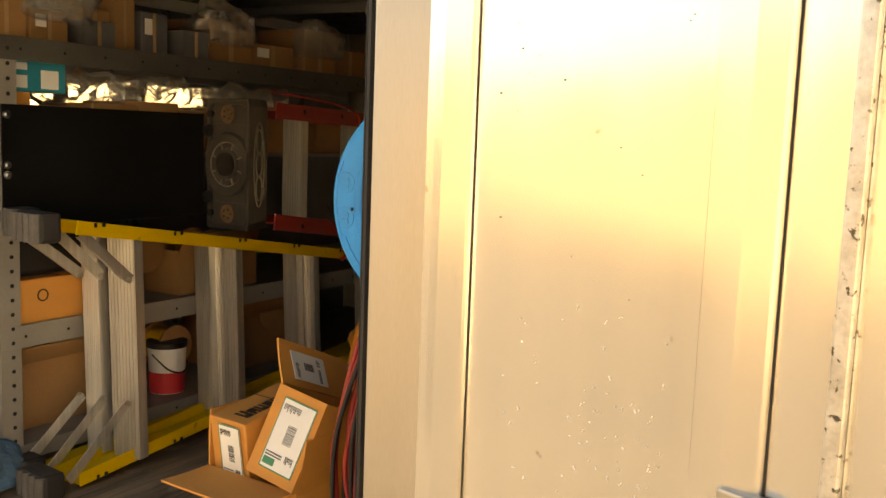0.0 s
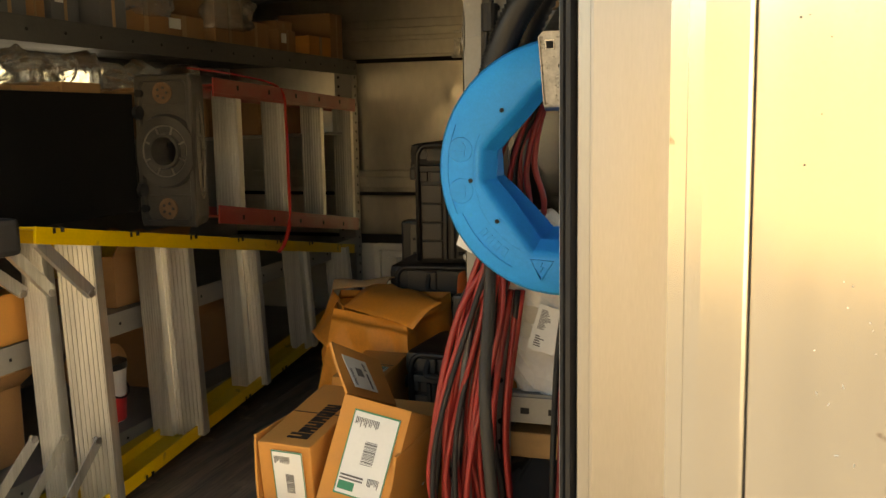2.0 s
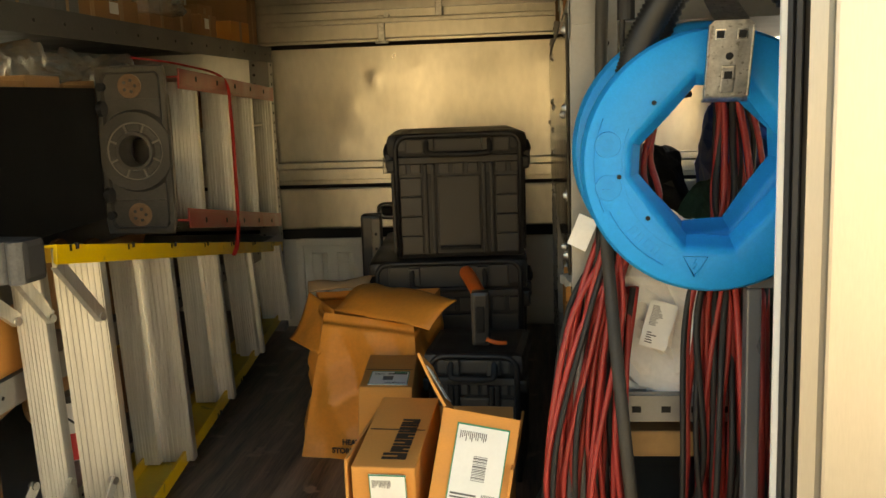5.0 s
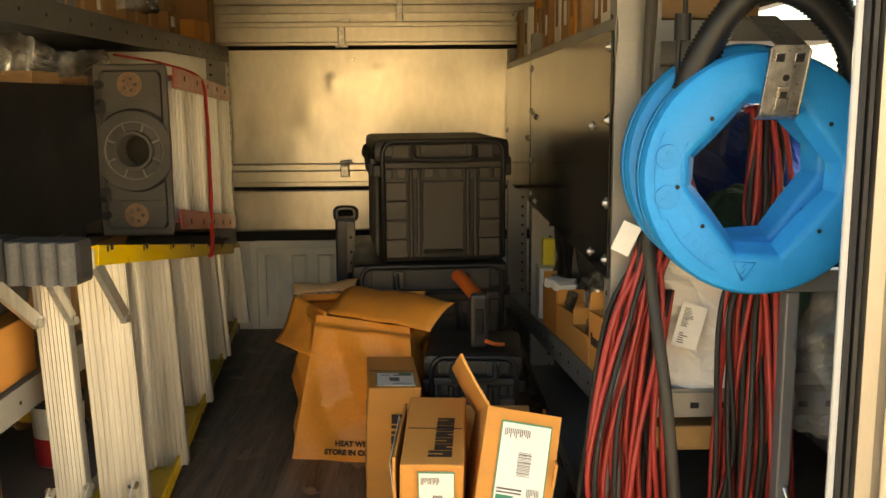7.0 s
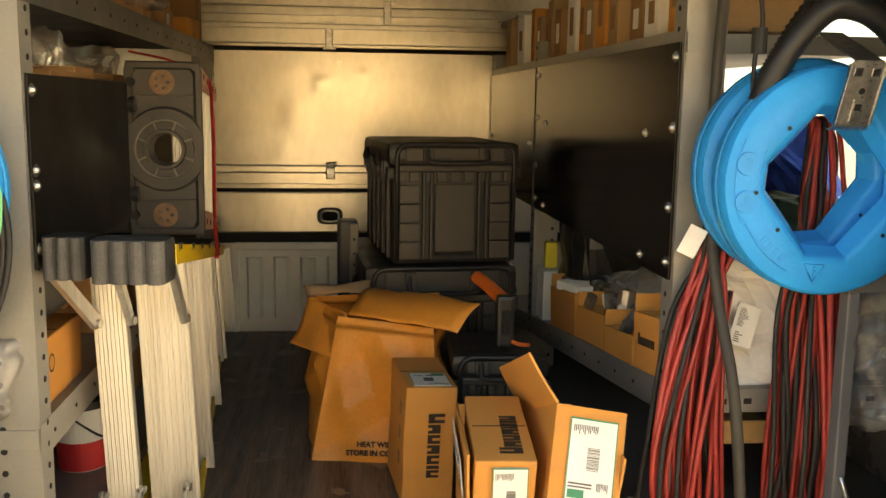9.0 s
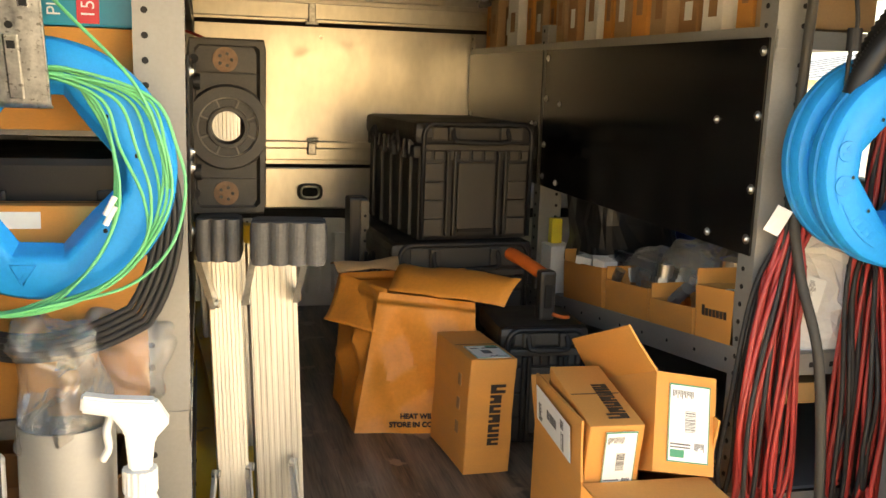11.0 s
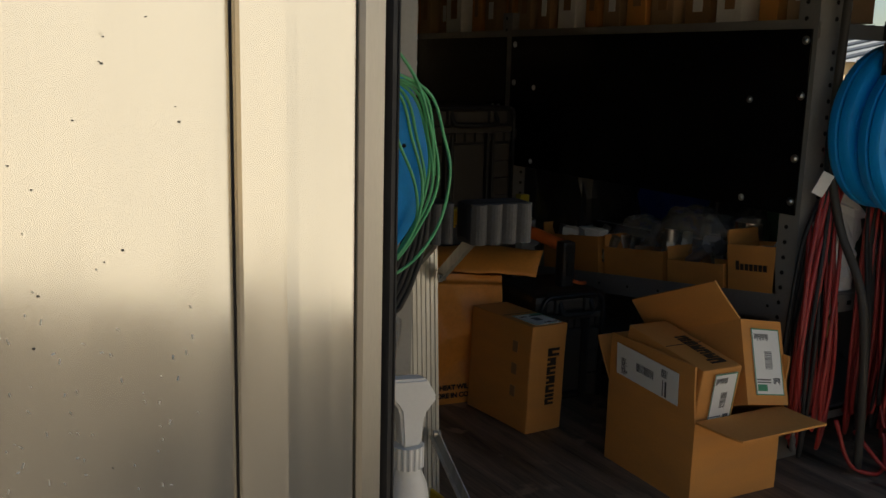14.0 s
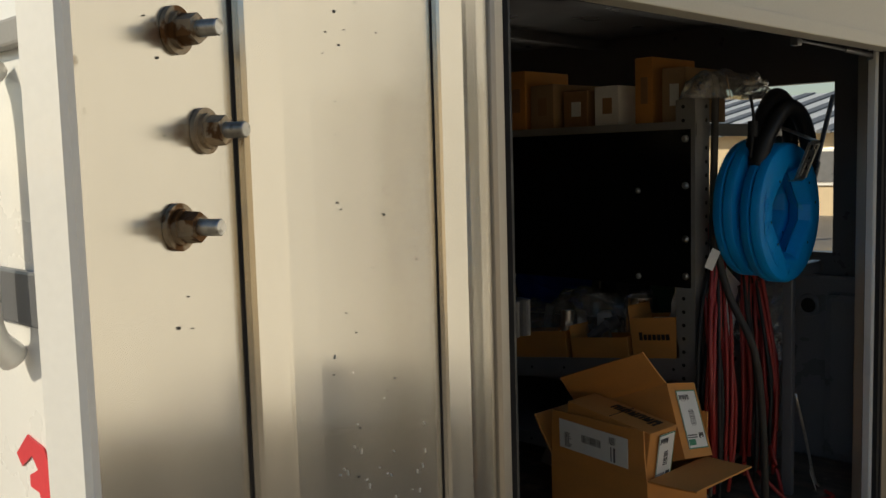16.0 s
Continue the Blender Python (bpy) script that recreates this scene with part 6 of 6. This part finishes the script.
# a shelf behind the black panel carries cartons and film
bm = B()
box(bm, -2.03, -1.535, 1.20, 3.0, 1.652, 1.66)
whole("shelf_board", bm, "grey_steel", "grey steel shelf board behind the black panel", "shelf")
for k in range(10):
    bm = B()
    w = 0.135
    box(bm, -0.22, 0, 0, w * 0.95, 0, 0.108, 0.003)
    for v in bm.verts:
        v.co.z *= 1 + 0.25 * ((k * 7) % 5) / 5
    whole("cardboard_box", bm, "card_dark", "low brown carton on the middle shelf", "box", m=pose(-1.56, 1.27 + k * 0.14, 1.661, 0, 0, rs.uniform(-2, 2)), group="middle shelf cartons")
bm = B()
box(bm, -1.80, -1.575, 1.17, 1.255, 1.661, 1.796, 0.003)
box(bm, -1.66, -1.60, 1.1685, 1.1705, 1.70, 1.712, mi=1)
whole("cardboard_box", bm, ["card", "ink"], "brown carton under the teal pack", "box")
tc = thing("teal_carton", pose(-1.66, 1.20, 1.797), "teal printed pack with white labels", "box")
bm = B()
box(bm, -0.06, 0.080, -0.03, 0.15, 0, 0.072, 0.003)
part("pack_body", bm, "teal", tc)
bm = B()
box(bm, 0.008, 0.036, -0.0315, -0.0295, 0.004, 0.070)
part("red_block", bm, "red_print", tc)
for txt, x, z, sz in (("150", 0.030, 0.010, 0.024), ("Ple", -0.012, 0.012, 0.024)):
    fc = bpy.data.curves.new("lettering", "FONT")
    fc.body, fc.size, fc.extrude = txt, sz, 0.0004
    fo = new("lettering", fc)
    fo.parent = tc
    fo.matrix_basis = pose(x, -0.0322, z, 90, -90, 0)
    fc.materials.append(M["label"])
    tagged(fo, "white printed lettering")
bm = B()
for z0, z1, y0, y1 in ((0.008, 0.036, 0.0, 0.05), (0.008, 0.050, 0.085, 0.130), (0.048, 0.064, 0.0, 0.05)):
    box(bm, 0.079, 0.0815, y0, y1, z0, z1)
part("white_labels", bm, "label", tc)
for x, y, w, s in ((-1.72, 1.52, 0.2, 1.0), (-1.72, 1.78, 0.22, 3.3), (-1.72, 2.1, 0.2, 5.1)):
    bag("plastic_bag", pose(x, y, 1.772), 0.2, w + 0.06, 0.075, "film_dusty", "crumpled clear plastic film on the cartons", 0.035, s, 0.2)
# below the panel
cb = carton("cardboard_box", pose(-1.635, 1.18, 1.277), 0.20, 0.24, 0.100, "brown carton with a printed ring mark on the shelf")
bm = B()
for k in range(24):
    a, b2 = 2 * math.pi * k / 24, 2 * math.pi * (k + 1) / 24
    v = [bm.verts.new((0.1030, 0.067 + math.cos(q) * r, 0.062 + math.sin(q) * r)) for q in (a, b2) for r in (0.011, 0.0145)]
    bm.faces.new((v[0], v[1], v[3], v[2]))
part("printed_mark", bm, "ink", cb)
cd = carton("cardboard_box", pose(-1.70, 1.128, 1.277), 0.26, 0.048, 0.289, "brown carton with a white label behind the reel")
bm = B()
box(bm, -0.09, 0.0, -0.0025, -0.0005, 0.289 - 0.03, 0.289 - 0.008)
part("paper_label", bm, "label", cd)
tb = thing("black_tool_box", pose(-1.66, 1.20, 1.3785), "black plastic tool box lying on a carton", "tool box")
bm = B()
box(bm, -0.16, 0.09, 0, 0.30, 0, 0.165, 0.012)
part("tool_box_body", bm, "black_plastic", tb)
bm = B()
box(bm, -0.164, 0.094, -0.004, 0.304, 0.168, 0.245, 0.012)
part("lid", bm, "black_plastic", tb)
bm = B()
box(bm, -0.162, 0.092, -0.003, 0.303, 0.148, 0.158, 0.003)
part("rim", bm, "case", tb)
for x in (-0.11, 0.04):
    bm = B()
    box(bm, x - 0.018, x + 0.018, -0.012, 0.0, 0.13, 0.20, 0.004)
    part("latch", bm, "black_plastic", tb)
carton("cardboard_box", pose(-1.66, 1.68, 1.277), 0.2, 0.30, 0.12, "brown open carton on the lower shelf", "card_dark", open_top=True, flaps=(("right", 30, 0.05),))
carton("cardboard_box", pose(-1.73, 1.17, FLOOR + 0.065), 0.22, 0.26, 0.16, "open brown carton with loose flaps", "card_dark", open_top=True, flaps=(("right", 55, 0.08), ("front", 40, 0.08)))
carton("cardboard_box", pose(-1.73, 1.95, FLOOR + 0.065), 0.22, 0.32, 0.16, "open brown carton with loose flaps", "card_dark", open_top=True, flaps=(("right", 45, 0.06),))
for y, z in ((1.62, 1.40), (1.86, 1.38), (1.72, 1.12), (2.12, 1.16)):
    sp = thing("wire_spool", pose(-1.66, y, z - 0.06), "small spool of yellow wire on the shelf", "spool", group="wire spools")
    bm = B()
    cyl(bm, (-0.04, 0, 0.06), (0.035, 0, 0.06), 0.046, seg=28)
    part("winding", bm, "yellow_wire", sp)
    for x in (-0.045, 0.035):
        bm = B()
        cyl(bm, (x, 0, 0.06), (x + 0.008, 0, 0.06), 0.06, seg=28)
        part("flange", bm, "card_dark", sp)
bk = thing("paint_bucket", pose(-1.618, 1.69, 1.002) @ Matrix.Diagonal((0.70, 0.70, 0.86, 1)), "white plastic bucket with a red band", "bucket")
bm = B()
cyl(bm, (0, 0, 0), (0, 0, 0.15), 0.066, 0.075, seg=32)
part("pail", bm, "white_plastic", bk)
bm = B()
cyl(bm, (0, 0, 0.002), (0, 0, 0.070), 0.0672, 0.0712, seg=32)
part("red_band", bm, "red_print", bk)
bm = B()
cyl(bm, (0, 0, 0.148), (0, 0, 0.165), 0.079, seg=32)
part("lid", bm, "black_plastic", bk)
bm = B()
sweep(bm, smooth_path([(0.0, -0.076, 0.13), (0.06, -0.05, 0.085), (0.08, 0, 0.07), (0.06, 0.05, 0.085), (0, 0.076, 0.13)], 6), 0.003, 8)
part("bail_handle", bm, "black_plastic", bk)
bag("work_cloth", pose(-1.52, 1.08, FLOOR), 0.20, 0.16, 0.10, "denim", "crumpled blue work cloth on the floor", 0.025, 2.5, 0.3)
bag("work_cloth", pose(-1.66, 1.03, FLOOR), 0.2, 0.18, 0.12, "green_bin", "dark crumpled cloth on the floor", 0.025, 6.5, 0.3)

# green wire draped round the left reel
rg = random.Random(8)
for k, f in enumerate((0.0, 0.06, 0.13, 0.24, 0.45, 0.62, 0.74, 0.83, 0.92, 1.0)):
    g = min(1.05, max(0, f + rg.uniform(-0.30, 0.30)))
    yw, a = 1.046 - 0.0030 * (k % 5), rg.uniform(-0.006, 0.006)
    pts = [(-1.70 + a, yw, 1.738), (-1.650, yw, 1.728 + 0.010 * f + a), (-1.625 + 0.070 * f, yw, 1.700 + 0.012 * f), (-1.608 + 0.078 * f + a, yw, 1.650), (-1.600 + 0.086 * (f + g) / 2, yw - 0.002, 1.592 + a), (-1.608 + 0.078 * g, yw, 1.540 - 0.012 * g),
           (-1.640 + 0.058 * g, yw, 1.490 - 0.012 * g), (-1.690 + 0.02 * g, yw, 1.452 + a), (-1.755, yw, 1.446), (-1.820, yw, 1.490), (-1.846 + a, yw, 1.590), (-1.820, yw, 1.685), (-1.755, yw, 1.733), (-1.70 + a, yw, 1.738)]
    bm = B()
    sweep(bm, smooth_path(pts, 7), 0.0021, 7)
    whole("green_wire_loop", bm, "green_wire", "loop of thin green insulated wire on the reel", "wire", group="green wire loops")
for dz in (0.0, 0.012):
    bm = B()
    cyl(bm, (-1.612, 1.036, 1.555 + dz), (-1.600, 1.036, 1.578 + dz), 0.0038, seg=10)
    whole("wire_marker", bm, "label", "small white marker tape on green wire", "tape", group="wire markers")
bm = B()
sweep(bm, smooth_path([(-1.70, 1.05, 1.86), (-1.64, 1.03, 1.80), (-1.575, 1.03, 1.73), (-1.545, 1.035, 1.66), (-1.535, 1.04, 1.60)], 8), 0.0022, 7)
whole("green_wire_loop", bm, "green_wire", "loose end of thin green wire above the reel", "wire", group="green wire loops")
# flat black cable coil under the reel
fcoil = thing("cable_coil", pose(-1.70, 1.10, 1.38), "flat black ribbed cable coil hanging below the reel", "cable")
for k in range(5):
    bm = B()
    pts = []
    for i in range(31):
        a = math.pi * (1.0 + i / 30 * 1.12)
        r = 0.150 + 0.0078 * k
        q = max(abs(math.cos(a)), abs(math.sin(a)))
        pts.append((-1.705 + math.cos(a) * r * (0.75 + 0.25 / q), 1.075, 1.555 + math.sin(a) * r * (0.82 + 0.18 / q)))
    sweep(bm, [Vector(p) for p in pts], 0.0042, 8)
    partw("cable_turn", bm, "rubber", fcoil)
# pipe, bag and spray bottle on the sill
pv = thing("pvc_pipe", pose(-1.672, 1.08, FLOOR), "upright grey plastic pipe holding a clear bag", "pipe")
bm = B()
n = 36
loops = []
for r, z in ((0.061, 0.0), (0.061, 0.352), (0.0605, 0.355), (0.057, 0.355), (0.056, 0.34), (0.056, 0.02)):
    loops.append([bm.verts.new((math.cos(2 * math.pi * k / n) * r, math.sin(2 * math.pi * k / n) * r, z)) for k in range(n)])
for a, b in zip(loops, loops[1:]):
    for k in range(n):
        bm.faces.new((a[k], a[(k + 1) % n], b[(k + 1) % n], b[k]))
bm.faces.new(loops[-1])
bmesh.ops.recalc_face_normals(bm, faces=bm.faces)
part("tube", bm, "pvc", pv, smooth=True).data.set_sharp_from_angle(angle=radians(35))
bag("plastic_bag", pose(-1.685, 1.08, 1.25), 0.085, 0.072, 0.165, "film", "clear crumpled plastic bag stuffed in the pipe", 0.026, 2.2, -0.5)
bag("plastic_bag", pose(-1.60, 1.14, 1.29), 0.11, 0.06, 0.12, "film", "clear crumpled plastic bag beside the pipe", 0.03, 7.2, 0.1)
bm = B()
cyl(bm, (-1.785, 1.06, FLOOR), (-1.785, 1.06, FLOOR + 0.31), 0.04, seg=28)
cyl(bm, (-1.785, 1.06, FLOOR + 0.31), (-1.785, 1.06, FLOOR + 0.34), 0.04, 0.016, seg=28)
whole("white_bottle", bm, "white_plastic", "plain white plastic bottle by the pipe", "bottle")
sb = thing("spray_bottle", pose(-1.578, 1.02, FLOOR) @ Matrix.Diagonal((1.08, 1.08, 1.1, 1)), "white plastic trigger spray bottle", "bottle")
bm = B()
n = 32
loops = []
for r, z, e in ((0.038, 0.0, 1.0), (0.041, 0.01, 1.0), (0.040, 0.13, 1.0), (0.034, 0.17, 1.0), (0.030, 0.20, 1.0), (0.026, 0.225, 1.0), (0.018, 0.245, 1.0), (0.016, 0.262, 1.0)):
    loops.append([bm.verts.new((math.cos(2 * math.pi * k / n) * r, math.sin(2 * math.pi * k / n) * r * 0.8, z)) for k in range(n)])
bm.faces.new(loops[0][::-1])
bm.faces.new(loops[-1])
for a, b in zip(loops, loops[1:]):
    for k in range(n):
        bm.faces.new((a[k], a[(k + 1) % n], b[(k + 1) % n], b[k]))
part("bottle", bm, "white_plastic", sb, smooth=True)
bm = B()
prism(bm, [(math.cos(2 * math.pi * k / 64) * (0.0205 if k % 4 < 2 else 0.0188), math.sin(2 * math.pi * k / 64) * (0.0205 if k % 4 < 2 else 0.0188)) for k in range(64)], 0.25, 0.278)
part("collar", bm, "white_plastic", sb)
bm = B()
prism(bm, [(-0.012, 0.278), (0.014, 0.278), (0.018, 0.315), (0.036, 0.335), (0.020, 0.362), (-0.030, 0.366), (-0.062, 0.372), (-0.064, 0.352), (-0.030, 0.345), (-0.016, 0.325)], -0.011, 0.011, "y")
bmesh.ops.bevel(bm, geom=bm.edges[:], offset=0.003, segments=2, affect="EDGES")
part("trigger_head", bm, "white_plastic", sb)
bm = B()
sweep(bm, smooth_path([(-0.030, 0, 0.345), (-0.036, 0, 0.325), (-0.034, 0, 0.305), (-0.042, 0, 0.29)], 5), 0.005, 8)
part("trigger", bm, "white_plastic", sb)

# red shape and dark seal on the white vehicle side
bm = B()
prism(bm, [(1.170, 1.400), (1.215, 1.455), (1.262, 1.462), (1.300, 1.432), (1.285, 1.418), (1.252, 1.438), (1.236, 1.424), (1.262, 1.412), (1.262, 1.398), (1.236, 1.396), (1.214, 1.340), (1.192, 1.340), (1.205, 1.392)], XL - 0.0375, XL - 0.0352, "x")
whole("red_marking", bm, "red_print", "red painted shape on the white vehicle side", "marking")
bag("packing_film", pose(-0.725, 1.27, 1.085, 0, 0, -10), 0.085, 0.10, 0.10, "white_paper", "crumpled white packing stuffed in the open carton", 0.012, 3.7, 0.1)

# fittings on the white vehicle side, seen past the open door
bm = B()
box(bm, XL - 0.055, XL - 0.0352, 1.0, 2.9, 1.915, 1.945, 0.004)
whole("trim_drip_rail", bm, "grey_steel", "grey drip rail along the white vehicle side", "trim", kind="structure")
bm = B()
box(bm, XL - 0.046, XL - 0.0352, 1.05, 2.8, 1.60, 1.665, 0.004)
whole("trim_rub_strip", bm, "trim_grey", "dark rub strip along the white vehicle side", "trim", kind="structure")
bm = B()
sweep(bm, smooth_path([(XL - 0.05, 1.25, 1.90), (XL - 0.075, 1.24, 1.86), (XL - 0.08, 1.24, 1.70), (XL - 0.08, 1.24, 1.60), (XL - 0.05, 1.25, 1.56)], 6), 0.018, 12)
whole("grab_handle", bm, "white_paint", "white tubular grab handle on the vehicle side", "handle")
# film on the top left shelf
for x, y, sd in ((-1.60, 1.34, 11.0), (-1.60, 1.86, 12.0), (-1.60, 2.3, 13.0)):
    bag("plastic_bag", pose(x, y, 1.96), 0.14, 0.2, 0.10, "film_dusty", "crumpled clear plastic film on the top shelf", 0.035, sd, 0.3)
bag("cloth_bag", pose(-0.40, 2.12, 1.18), 0.28, 0.30, 0.42, "black_plastic", "black nylon tool bag standing on the shelf", 0.02, 14.0, 0.2)
bag("plastic_bag", pose(-0.42, 1.80, 1.22), 0.20, 0.24, 0.13, "film_dusty", "clear plastic bag of parts on the shelf", 0.03, 15.0, 0.2)
